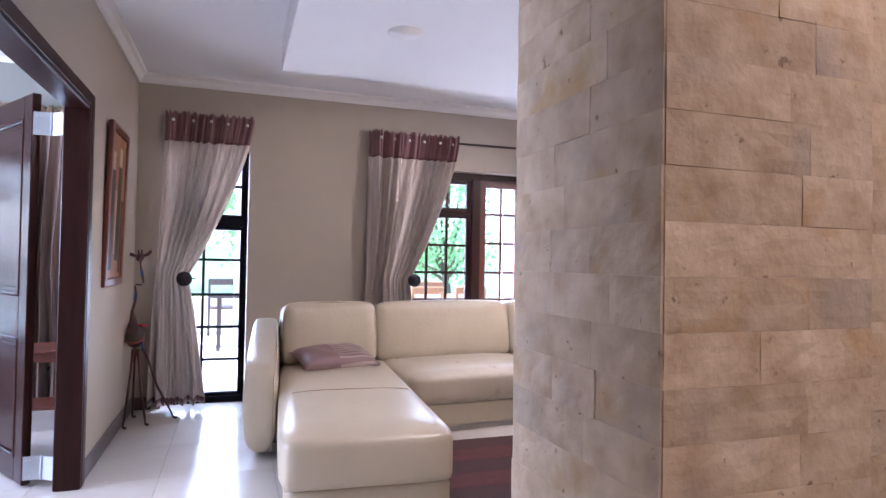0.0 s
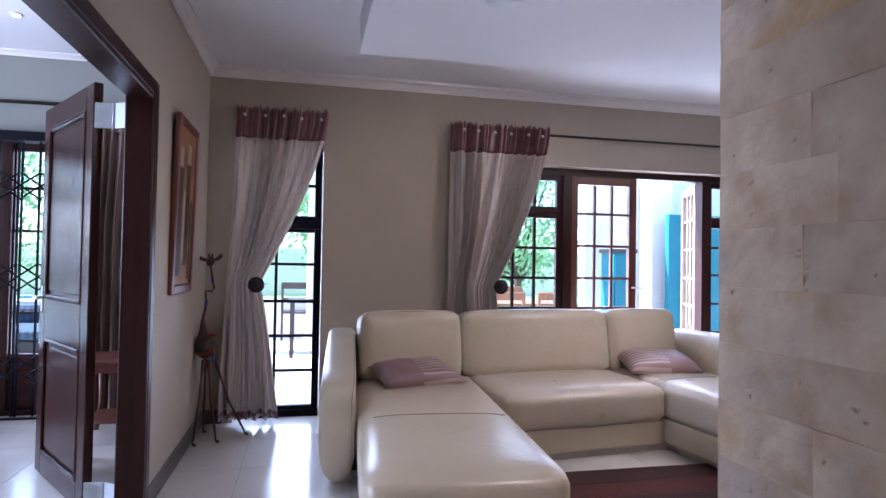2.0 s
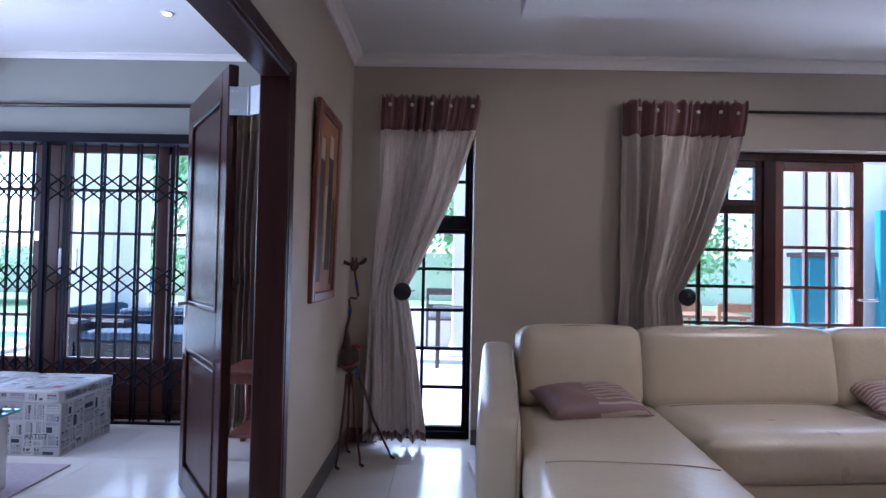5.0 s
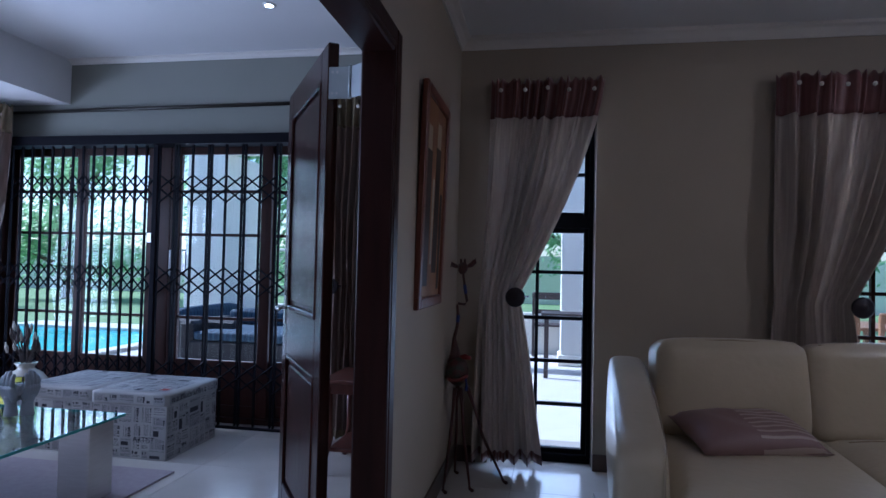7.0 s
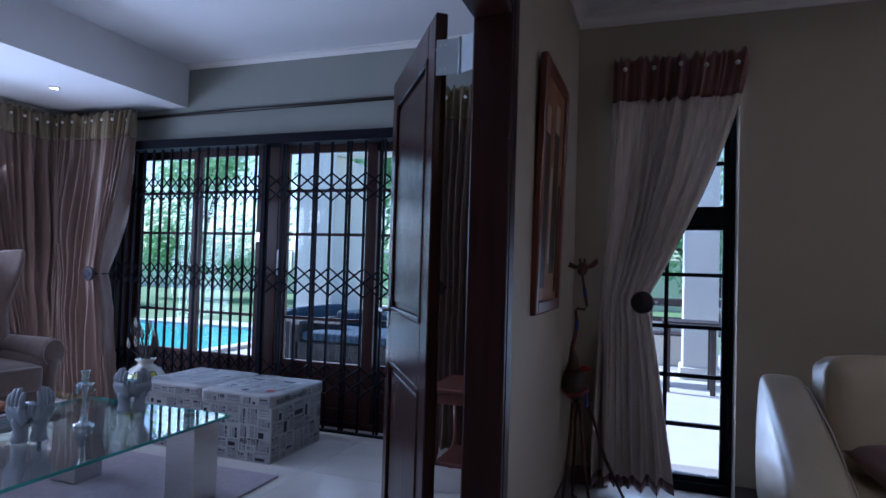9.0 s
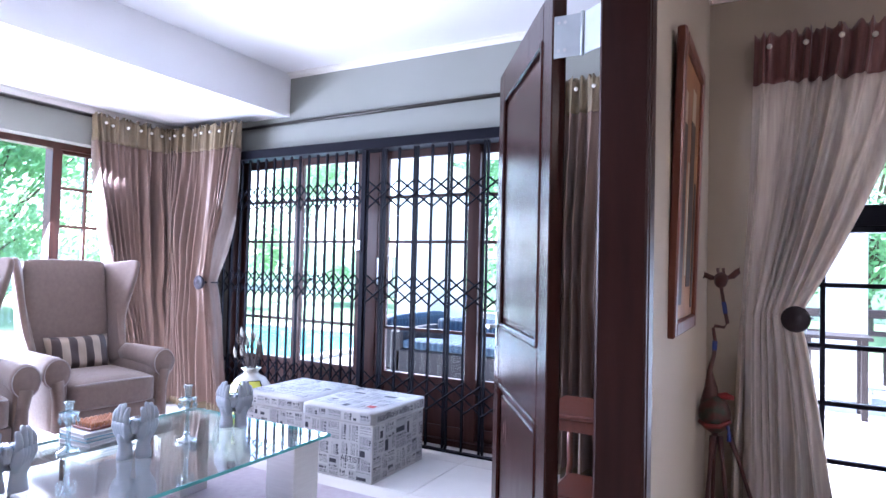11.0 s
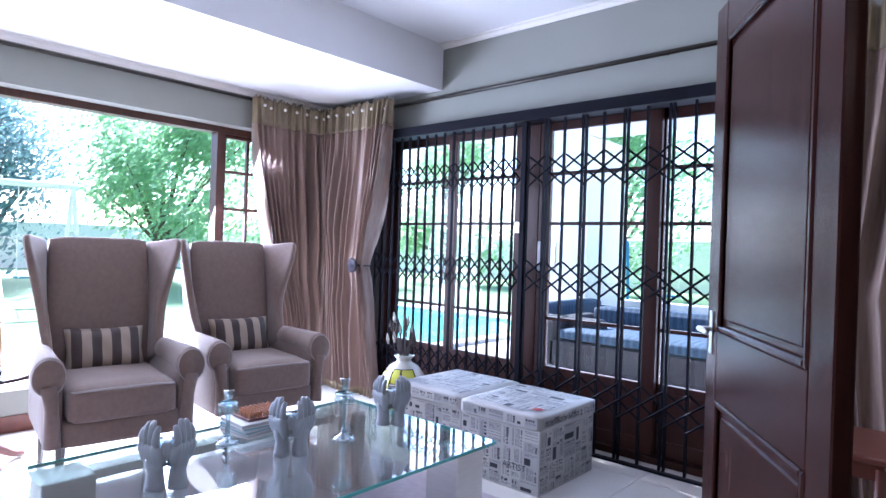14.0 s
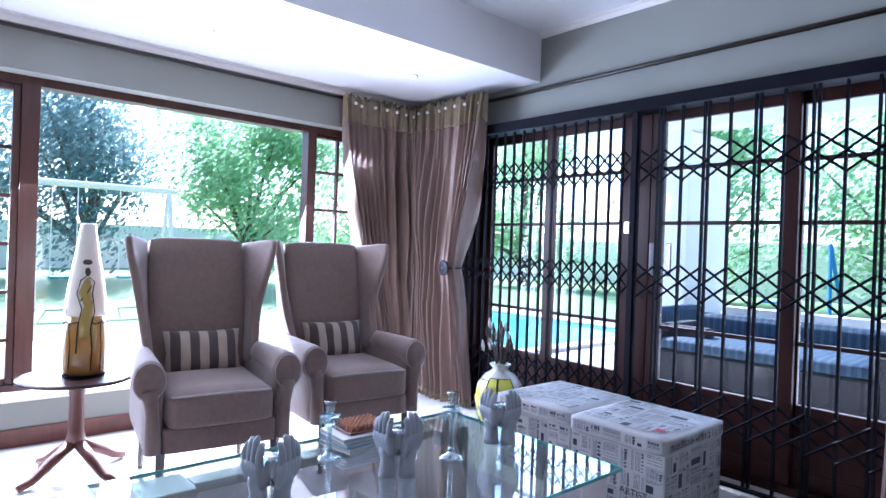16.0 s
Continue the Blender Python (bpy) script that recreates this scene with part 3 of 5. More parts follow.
def rod(name, label, p0, p1, r, brackets, wall):
    ob = base(name, Matrix.Identity(4), label, "curtain rod")
    part("pole", tube(bmesh.new(), [p0, p1], r, 10), M_ROD, ob, smooth=True)
    a, b = Vector(p0), Vector(p1)
    for i in range(brackets):
        c = a.lerp(b, (i + .5) / brackets)
        w = Vector(wall(c))
        part("bracket", tube(bmesh.new(), [c, w], 0.007, 6), M_ROD, ob)
    return ob


rod("curtain_rod", "thin dark metal curtain rod above garden doors", (2.05, NI - .035, 2.285), (5.6, NI - .035, 2.285), 0.010, 4, lambda c: (c.x, NI, c.z))
rod("curtain_rod", "short dark metal curtain rod above narrow window", (0.42, NI - .035, 2.30), (1.02, NI - .035, 2.30), 0.009, 2, lambda c: (c.x, NI, c.z))
rod("curtain_rod", "dark metal curtain rod above sliding doors", (-4.19, N2 - .04, 2.345), (-0.02, N2 - .04, 2.385), 0.014, 5, lambda c: (c.x, N2, c.z))
rod("curtain_rod", "dark metal curtain rod above picture window", (WX + .04, 4.6, 2.345), (WX + .04, 9.15, 2.345), 0.012, 6, lambda c: (WX, c.y, c.z))

# ---- security grille ----
gr = base("security_grille", Matrix.Identity(4), "black folding trellis security grille in front of sliding doors", "security grille")
GY = 9.13
part("top_track", boxes((-3.66, -0.35, GY - .03, N2, 2.065, 2.135), bevel=0.003), M_BLACK, gr)
part("bottom_track", boxes((-3.66, -0.35, GY - .02, GY + .02, 0.0, 0.012)), M_BLACK, gr)
sets = [(-3.579, 16, 0.0895), (-2.125, 14, 0.1345)]
for x0, n, st in sets:
    for i in range(n + 1):
        x = x0 + i * st
        for k, off in enumerate((-0.012, 0.012) if st > .1 and i % 2 else (-0.006,)):
            part("upright", boxes((x + off - .0065, x + off + .0065, GY - .009, GY + .009, 0.02, 2.06)), M_BLACK, gr)
        if i < n:
            for z0 in (1.63, 0.95, 0.26):
                bm = bmesh.new()
                for j in (0, 1):
                    za, zb = z0 + j * .10, z0 + (j + 1) * .10
                    tube(bm, [(x, GY - .011, za), (x + st, GY - .011, zb)], 0.0068, 4)
                    tube(bm, [(x, GY + .011, zb), (x + st, GY + .011, za)], 0.0068, 4)
                part("lattice", bm, M_BLACK, gr)
part("meeting_post", boxes((-2.175, -2.135, GY - .02, GY + .02, 0.01, 2.06), bevel=0.003), M_BLACK, gr)
part("lock", boxes((-2.20, -2.165, GY - .03, GY - .018, 1.33, 1.40), bevel=0.003), M_CHROME, gr, "small steel padlock plate")
for x in (-2.09, -1.98):
    hd = part("pull_handle", boxes((x - .018, x + .018, Y2 - .075, Y2 - .062, 1.08, 1.28), bevel=0.006), M_CHROME, d2, "oval steel pull handle")

# ---- cornices, skirtings ----
def run_profile(name, prof, p0, p1, inward, mat, kind_label):
    """A moulding: profile of (distance from the wall, height) pairs, from p0 to p1."""
    bm = bmesh.new()
    inward = Vector(inward)
    ends = []
    for p in (Vector(p0), Vector(p1)):
        ends.append([bm.verts.new(p + inward * d + Vector((0, 0, h))) for d, h in prof])
    for i in range(len(prof)):
        j = (i + 1) % len(prof)
        bm.faces.new((ends[0][i], ends[0][j], ends[1][j], ends[1][i]))
    bm.faces.new(ends[0])
    bm.faces.new(ends[1][::-1])
    bmesh.ops.recalc_face_normals(bm, faces=bm.faces[:])
    return structure(name, bm, mat, kind_label)


CORN = [(0, 0), (0, -.075), (.012, -.075), (.016, -.055), (.035, -.028), (.060, -.018), (.062, 0)]
run_profile("cornice", CORN, (PX1, NI, CEIL), (6.6, NI, CEIL), (0, -1, 0), M_TRIM, "white moulded ceiling cornice")
run_profile("cornice", CORN, (PX1, -0.5, CEIL - .001), (PX1, NI, CEIL - .001), (1, 0, 0), M_TRIM, "white moulded ceiling cornice")
run_profile("cornice", [(d * .7, h * .6) for d, h in CORN], (WX, 0, DROP2), (WX, N2, DROP2), (1, 0, 0), M_TRIM, "thin white cornice under dropped ceiling")
run_profile("cornice", [(d * .8, h * .5) for d, h in CORN], (-3.02, N2, CEIL2), (PX0, N2, CEIL2), (0, -1, 0), M_TRIM, "thin white ceiling cornice")
SK = [(0, 0), (0, .10), (.010, .10), (.012, 0)]
run_profile("baseboard", SK, (PX1, 7.17, 0), (PX1, NI, 0), (1, 0, 0), M_SKIRT, "dark skirting along partition")
run_profile("baseboard", SK, (PX1 + .012, NI, 0), (0.32, NI, 0), (0, -1, 0), M_SKIRT, "dark skirting in the corner")
run_profile("baseboard", SK, (1.02, NI, 0), (2.30, NI, 0), (0, -1, 0), M_SKIRT, "dark skirting below garden windows")
run_profile("baseboard", SK, (WX, 3.0, 0), (WX, N2 - .01, 0), (1, 0, 0), M_WOODR, "reddish wooden skirting below window")
run_profile("baseboard", SK, (PX1, 3.0, 0), (PX1, 5.24, 0), (1, 0, 0), M_SKIRT, "dark skirting along partition")
structure("window_sill", boxes((WXO + .02, WX + .03, 5.2, 8.75, 0.255, 0.285), bevel=0.006), M_TRIM, "white window sill")


# ---- lamps and ceiling fittings ----
M_GLOW = emitter("downlight_glow", (1.0, 0.97, 0.9), 14)
def downlight(x, y, z):
    ob = base("downlight", Matrix.Translation((x, y, z)), "small round recessed ceiling downlight", "ceiling light", group="downlights")
    part("ring", lathe(bmesh.new(), [(0.026, -.002), (0.030, -.007), (0.040, -.006), (0.043, 0.0)], 24), M_WHITE, ob, smooth=True)
    part("bulb", lathe(bmesh.new(), [(0.0, -.009), (0.024, -.009), (0.024, -.004)], 16), M_GLOW, ob)
    return ob


for x, y, z in ((-0.96, 8.45, CEIL2), (-3.58, 8.52, DROP2), (-3.74, 7.13, DROP2), (-0.96, 6.6, CEIL2), (-3.66, 5.7, DROP2)):
    downlight(x, y, z)
spk = base("ceiling_speaker", Matrix.Translation((1.76, 6.66, 2.42)), "round white ceiling speaker in dropped panel", "speaker")
part("rim", lathe(bmesh.new(), [(0.080, -.004), (0.086, -.008), (0.094, -.006), (0.096, 0)], 32), M_WHITE, spk, smooth=True)
part("grille_disc", lathe(bmesh.new(), [(0.0, -.006), (0.081, -.006), (0.081, -.001)], 32), material("grey_mesh", (0.30, 0.30, 0.31), 0.7, second=(0.36, 0.36, 0.37), scale=300), spk, "fine grey mesh disc")
tl = base("spotlight_bar", Matrix.Translation((3.62, 7.40, 2.42)), "white twin spotlight fitting lit on dropped ceiling", "ceiling light")
part("ceiling_plate", lathe(bmesh.new(), [(0.06, 0), (0.06, -.02), (0.0, -.022)], 20), M_WHITE, tl)
for s in (-1, 1):
    hd = part("lamp_head", tube(bmesh.new(), [(s * .05 - .07, -.02, -.20 + .03 * s), (s * .05 + .05, -.06, -.25 + .03 * s)], [0.026, 0.030], 16), M_WHITE, tl, smooth=True)
    part("bulb", tube(bmesh.new(), [(s * .05 + .051, -.0605, -.2505 + .03 * s), (s * .05 + .062, -.064, -.254 + .03 * s)], 0.026, 16), M_GLOW, hd)
    part("arm", tube(bmesh.new(), [(0, 0, -.02), (s * .01, 0, -.12), (s * .05, -.03, -.21 + .03 * s)], 0.007, 8), M_WHITE, tl)


# ---- sofa ----
def seam(parent, pts, mat=None, r=0.003):
    return part("seam", tube(bmesh.new(), pts, r, 5), mat or M_SEAM, parent, smooth=True)


def seam_on(x0, x1, y0, y1, z, puff, y):
    """Points across the bulging top of a padded block, at one depth y."""
    v = 2 * (y - y0) / (y1 - y0) - 1
    return [(x0 + (x1 - x0) * (u + 1) / 2, y, z + .0012 + puff * (1 - u ** 4) * (1 - v ** 4)) for u in [-.84 + i * .12 for i in range(15)]]


M_SEAM = material("leather_seam", (0.33, 0.27, 0.19), 0.5)
M_FOOT = material("pale_plinth", (0.55, 0.52, 0.48), 0.5)
SM = Matrix.Translation((2.1, 8.47, 0)) @ Matrix.Rotation(radians(6), 4, "Z")
sofa = base("sofa", SM, "cream leather U-shaped sofa with two long seats on dark rug", "sofa")


def padded(name, dims, puff=0.03, pinch=0.6, label="", mat=None, parent=None, at=None, n=12):
    p = part(name, cushion_bm(*dims, puff=puff, pinch=pinch, n=n), mat or M_LEATHER, parent or sofa, label, smooth=True, at=at)
    return p


CM = SM.inverted() @ Matrix.Translation((1.257, 8.42, 0)) @ Matrix.Rotation(radians(-4), 4, "Z")


def sloping_arm(x0, x1, stations):
    """A padded arm along y: each station is (y, height, how far its sides draw in)."""
    bm = bmesh.new()
    rings = []
    for y, z, ins in stations:
        w, c = (x1 - x0) / 2 - ins, (x0 + x1) / 2
        k, z0 = 0.035, 0.035 + ins
        ring = [(-w, z0), (-w - .012, (z + z0) * .5), (-w, z - k - ins), (-w + k * .35, z - k * .3 - ins), (-w + k, z - ins), (w - k, z - ins), (w - k * .35, z - k * .3 - ins), (w, z - k - ins), (w + .012, (z + z0) * .5), (w, z0)]
        rings.append([bm.verts.new((c + x, y, zz)) for x, zz in ring])
    for r0, r1 in zip(rings, rings[1:]):
        for i in range(len(r0)):
            j = (i + 1) % len(r0)
            bm.faces.new((r0[i], r0[j], r1[j], r1[i]))
    bm.faces.new(rings[0][::-1])
    bm.faces.new(rings[-1])
    bmesh.ops.recalc_face_normals(bm, faces=bm.faces[:])
    return bm


a0 = part("arm", sloping_arm(-.19, 0.0, [(.10, .74, .03), (.08, .75, 0), (-.3, .715, 0), (-.7, .655, 0), (-1.06, .59, 0), (-1.12, .57, .002), (-1.155, .545, .012), (-1.172, .51, .035)]), M_LEATHER, sofa, at=CM, smooth=True)
soft(a0, 2)
part("seam", tube(bmesh.new(), [(-.012, -.15, .727), (-.008, -.7, .655), (-.010, -1.10, .572), (-.020, -1.165, .50), (-.022, -1.172, .06)], .003, 5), M_SEAM, a0, smooth=True)
padded("arm", (1.67, 1.93, -1.75, 0.02, 0.03, 0.69), 0.02, 0.6)
c0 = padded("seat_cushion", (0.020, 0.815, -2.19, -0.12, 0.17, 0.425), 0.026, 0.45, n=18, at=CM)
seam(c0, seam_on(0.020, 0.815, -2.19, -0.12, .4255, .026, -1.35))
c1 = padded("seat_cushion", (-0.13, 1.025, -0.98, -0.12, 0.20, 0.43), 0.025, 0.5, n=18, mat=M_LEATHER2)
seam(c1, seam_on(-0.13, 1.025, -0.98, -0.12, .43, .025, -.38))
c2 = padded("seat_cushion", (1.035, 1.66, -2.25, -0.12, 0.20, 0.43), 0.025, 0.5, n=18, mat=M_LEATHER2)
seam(c2, seam_on(1.035, 1.66, -2.25, -0.12, .43, .025, -.86))
padded("seat_base", (0.04, 0.80, -2.15, -0.1, 0.05, 0.185), 0.0, 0.3, at=CM)
padded("seat_base", (-0.16, 1.03, -0.95, -0.1, 0.05, 0.21), 0.004, 0.2)
padded("seat_base", (1.035, 1.67, -2.2, -0.1, 0.05, 0.21), 0.004, 0.2)
padded("back_frame", (-0.98, 1.68, -0.06, 0.08, 0.05, 0.70), 0.0, 0.5)
for a, b in ((-0.86, -0.165), (-0.155, 1.02), (1.03, 1.64)):
    m = Matrix.Translation(((a + b) / 2, -0.20, 0.64)) @ Matrix.Rotation(radians(-9), 4, "X")
    w = (b - a) / 2
    bc = padded("back_cushion", (-w, w, -.12, .11, -.23, .215), 0.022, 0.42, at=m, n=14)
    seam(bc, [(-w + .05, -.085, .214), (0, -.095, .226), (w - .05, -.085, .214)])
for dd in ((-1.12, 1.9, -0.9, -0.05, 0.0, 0.05), (1.1, 1.62, -2.1, -0.9, 0.0, 0.06)):
    part("foot", boxes(dd), M_FOOT, sofa)
part("foot", boxes((.08, .74, -1.9, -.9, 0.0, .06)), M_FOOT, sofa, at=CM)


def stripes(name, ca, cb, period, duty=0.5, axis=0, rough=0.7, start=-9.0, end=9.0):
    """Woven stripes across one axis of the object, with plain cloth beyond start and end."""
    m = material(name, ca, rough, bump=0.1, bump_scale=300)
    nt = m.node_tree
    b = nt.nodes["Principled BSDF"]
    tc = nt.nodes["Texture Coordinate"]
    sep = nt.nodes.new("ShaderNodeSeparateXYZ")
    nt.links.new(tc.outputs["Object"], sep.inputs[0])

    def math_node(op, a, v):
        n = nt.nodes.new("ShaderNodeMath")
        n.operation = op
        nt.links.new(a, n.inputs[0])
        if hasattr(v, "links"):
            nt.links.new(v, n.inputs[1])
        else:
            n.inputs[1].default_value = v
        return n.outputs[0]
    a = sep.outputs[axis]
    s = math_node("LESS_THAN", math_node("FRACT", math_node("MULTIPLY", math_node("ADD", a, 10.0), 1 / period), 0), duty)
    s = math_node("MULTIPLY", s, math_node("GREATER_THAN", sep.outputs[0], start))
    s = math_node("MULTIPLY", s, math_node("LESS_THAN", sep.outputs[0], end))
    mix = nt.nodes.new("ShaderNodeMix")
    mix.data_type = "RGBA"
    nt.links.new(s, mix.inputs[0])
    mix.inputs[6].default_value, mix.inputs[7].default_value = (*ca, 1), (*cb, 1)
    nt.links.new(mix.outputs[2], b.inputs["Base Color"])
    return m


M_PILLOW = stripes("mauve_striped_satin", (0.22, 0.135, 0.13), (0.42, 0.33, 0.29), 0.034, 0.35, axis=1, rough=0.4, start=-0.02)
M_PILLOW2 = stripes("mauve_striped_satin_turned", (0.22, 0.135, 0.13), (0.42, 0.33, 0.29), 0.034, 0.45, axis=1, rough=0.4, end=0.03)


def pillow(name, label, m, w, h, t, mat):
    bm = bmesh.new()
    n = 14
    for s in (1, -1):
        g = [[None] * (n + 1) for _ in range(n + 1)]
        for i in range(n + 1):
            for j in range(n + 1):
                u, v = 2 * i / n - 1, 2 * j / n - 1
                k = (1 - u ** 4) * (1 - v ** 4)
                pin = 1 - 0.07 * (1 - abs(u)) * abs(v) ** 2 - 0.07 * (1 - abs(v)) * abs(u) ** 2
                g[i][j] = bm.verts.new((u * w / 2 * pin, v * h / 2 * pin, s * (t / 2 * k ** 0.6 + .002 + .004 * math.sin(9 * u + 5 * v) * k)))
        for i in range(n):
            for j in range(n):
                f = (g[i][j], g[i + 1][j], g[i + 1][j + 1], g[i][j + 1])
                bm.faces.new(f if s > 0 else f[::-1])
    bmesh.ops.remove_doubles(bm, verts=bm.verts[:], dist=0.0045)
    me = mesh_of(name, bm, mat, True)
    ob = new(name, me)
    ob.matrix_basis = m
    return tagged(ob, label, "cushion")


pillow("throw_cushion", "mauve satin cushion with pale stripes lying on long seat", SM @ Matrix.Translation((-0.54, -0.50, 0.495)) @ Matrix.Rotation(radians(8), 4, "Z") @ Matrix.Rotation(radians(12), 4, "X"), 0.56, 0.36, 0.14, M_PILLOW)
pillow("throw_cushion", "mauve satin cushion with pale stripes lying on the corner seat", SM @ Matrix.Translation((1.30, -0.52, 0.505)) @ Matrix.Rotation(radians(-14), 4, "Z") @ Matrix.Rotation(radians(12), 4, "X"), 0.54, 0.36, 0.14, M_PILLOW2)

rg = base("rug", Matrix.Translation((2.9, 6.15, 0.0)), "dark red striped shaggy rug before the sofa", "rug")
for i in range(10):
    mt = material("rug_band", (0.035, 0.012, 0.010) if i % 2 else (0.10, 0.018, 0.012), 0.95, second=(0.05, 0.015, 0.012), scale=40, bump=0.6, bump_scale=200)
    part("band", boxes((-0.95, 0.95, -0.85 + i * .205, -0.85 + (i + 1) * .205, 0.001, 0.014), bevel=0.003), mt, rg)

# ---- picture and wire animal ----
M_PICW = material("picture_frame_wood", (0.10, 0.024, 0.013), 0.4, second=(0.15, 0.042, 0.022), scale=6, stretch=(5, 5, 1))
M_CANVAS = material("painted_canvas", (0.20, 0.075, 0.03), 0.6, second=(0.34, 0.17, 0.07), scale=5, amount=0.35, bump=0.2)
pic = base("framed_picture", Matrix.Translation((0.185, 7.85, 1.51)) @ Matrix.Rotation(radians(1.5), 4, "Y"), "tall framed painting with red-brown wooden frame on wall", "picture")
part("frame", boxes((0, .03, -.29, -.24, -.50, .50), (0, .03, .24, .29, -.50, .50), (0, .03, -.24, .24, .45, .50), (0, .03, -.24, .24, -.50, -.45), bevel=0.006), M_PICW, pic)
part("canvas", boxes((0.002, .016, -.24, .24, -.45, .45)), M_CANVAS, pic)
M_DARKP = material("dark_paint", (0.03, 0.016, 0.012), 0.6)
M_PALEP = material("pale_paint", (0.42, 0.34, 0.24), 0.6)
for y0, y1, z0, z1, mt in ((-.20, -.08, -.40, .22, M_DARKP), (.02, .13, -.34, .26, M_DARKP), (-.18, -.10, .22, .33, M_PALEP), (.03, .12, .26, .38, M_PALEP), (-.04, 0.0, -.30, .10, M_PALEP), (.16, .21, -.42, .05, M_DARKP)):
    part("painted_shape", boxes((.0165, .0178, y0, y1, z0, z1)), mt, pic)

M_WIRE = material("painted_metal", (0.03, 0.011, 0.011), 0.5, second=(0.08, 0.016, 0.013), scale=14, bump=0.3)
M_BELLY = material("patched_metal", (0.06, 0.012, 0.010), 0.5, second=(0.02, 0.03, 0.02), scale=22, amount=0.15, bump=0.3)
M_BLUE = material("blue_paint", (0.01, 0.03, 0.18), 0.5)
gf = base("giraffe_figure", Matrix.Translation((0.255, 8.42, 0)), "tall thin metal giraffe figure with patched body in corner", "sculpture")
def oval(cx, z0, z1, rx, ry, n=9):
    bm = bmesh.new()
    bmesh.ops.create_uvsphere(bm, u_segments=16, v_segments=n, radius=1, matrix=Matrix.Translation((cx, 0, (z0 + z1) / 2)) @ Matrix.Diagonal((rx, ry, (z1 - z0) / 2, 1)))
    return bm


bodyg = part("body", oval(-.005, .535, .70, .066, .075), M_BELLY, gf, smooth=True)
part("saddle", tube(bmesh.new(), [(.01, 0, .695), (.04, -.01, .70), (.072, -.02, .695)], [.012, .016, .009], 8), material("red_paint", (0.20, 0.012, 0.012), 0.5), bodyg, "painted red saddle", smooth=True)
part("band", tube(bmesh.new(), [(-.06, -.035, .585), (-.03, -.068, .575), (.02, -.073, .580), (.058, -.040, .60)], .010, 6), material("dull_red_paint", (0.13, 0.015, 0.012), 0.5), bodyg, smooth=True)
part("neck", tube(bmesh.new(), [(-.024, 0, .66), (-.020, 0, .73), (-.026, 0, .80), (-.010, 0, .87), (-.006, 0, .93), (-.014, 0, .985), (-.008, 0, .995), (.030, 0, .99), (.042, 0, 1.01), (.030, 0, 1.07), (.018, 0, 1.15), (.016, 0, 1.18)], [.040, .026, .011, .009, .008, .007, .007, .007, .008, .008, .007, .009], 8), M_WIRE, gf, smooth=True)
part("neck_ring", tube(bmesh.new(), [(-.0085, 0, .89), (-.006, 0, .93)], .0105, 8), M_BLUE, gf)
part("neck_ring", tube(bmesh.new(), [(.034, 0, 1.05), (.026, 0, 1.10)], .0095, 8), M_BLUE, gf)
part("head", tube(bmesh.new(), [(.016, .02, 1.215), (.016, 0, 1.20), (.016, -.035, 1.18), (.016, -.06, 1.168)], [.018, .030, .024, .010], 10), M_WIRE, gf, smooth=True)
for pts, rad in (([(0, 0, 1.20), (-.025, 0, 1.203), (-.050, 0, 1.215), (-.056, 0, 1.20)], [.006, .012, .014, .004]), ([(.035, 0, 1.20), (.060, 0, 1.212), (.080, 0, 1.232), (.086, 0, 1.25)], [.006, .014, .014, .003])):
    part("ear", tube(bmesh.new(), pts, rad, 7), M_WIRE, gf, smooth=True)
for xx in (.004, .026):
    part("horn", tube(bmesh.new(), [(xx, .005, 1.215), (xx - .003, .008, 1.245)], [.006, .007], 6), M_WIRE, gf)
for k, (fx, fy) in enumerate(((-.045, -.16), (.09, -.10), (.26, .06), (-.03, .16))):
    part("leg", tube(bmesh.new(), [(fx * .2, fy * .2, .53), (fx * .35, fy * .35, .42), (fx * .55, fy * .6, .25), (fx * .95, fy * .9, .04), (fx, fy, 0.008), (fx + .02, fy - .03, 0.008)], [.014, .008, .009, .007, .008, .010], 7), M_WIRE, gf, smooth=True)
part("tail", tube(bmesh.new(), [(.045, -.04, .60), (.055, -.05, .56), (.055, -.05, .52)], [.01, .006, .01], 6), M_BLUE, gf)


# ---- armchairs ----
M_PIPE = material("piping", (0.36, 0.31, 0.30), 0.8)
M_LEGW = material("dark_leg_wood", (0.02, 0.012, 0.010), 0.35)
M_LUMB = stripes("brown_cream_stripes", (0.055, 0.034, 0.030), (0.36, 0.28, 0.21), 0.112, 0.5, axis=0, rough=0.6)


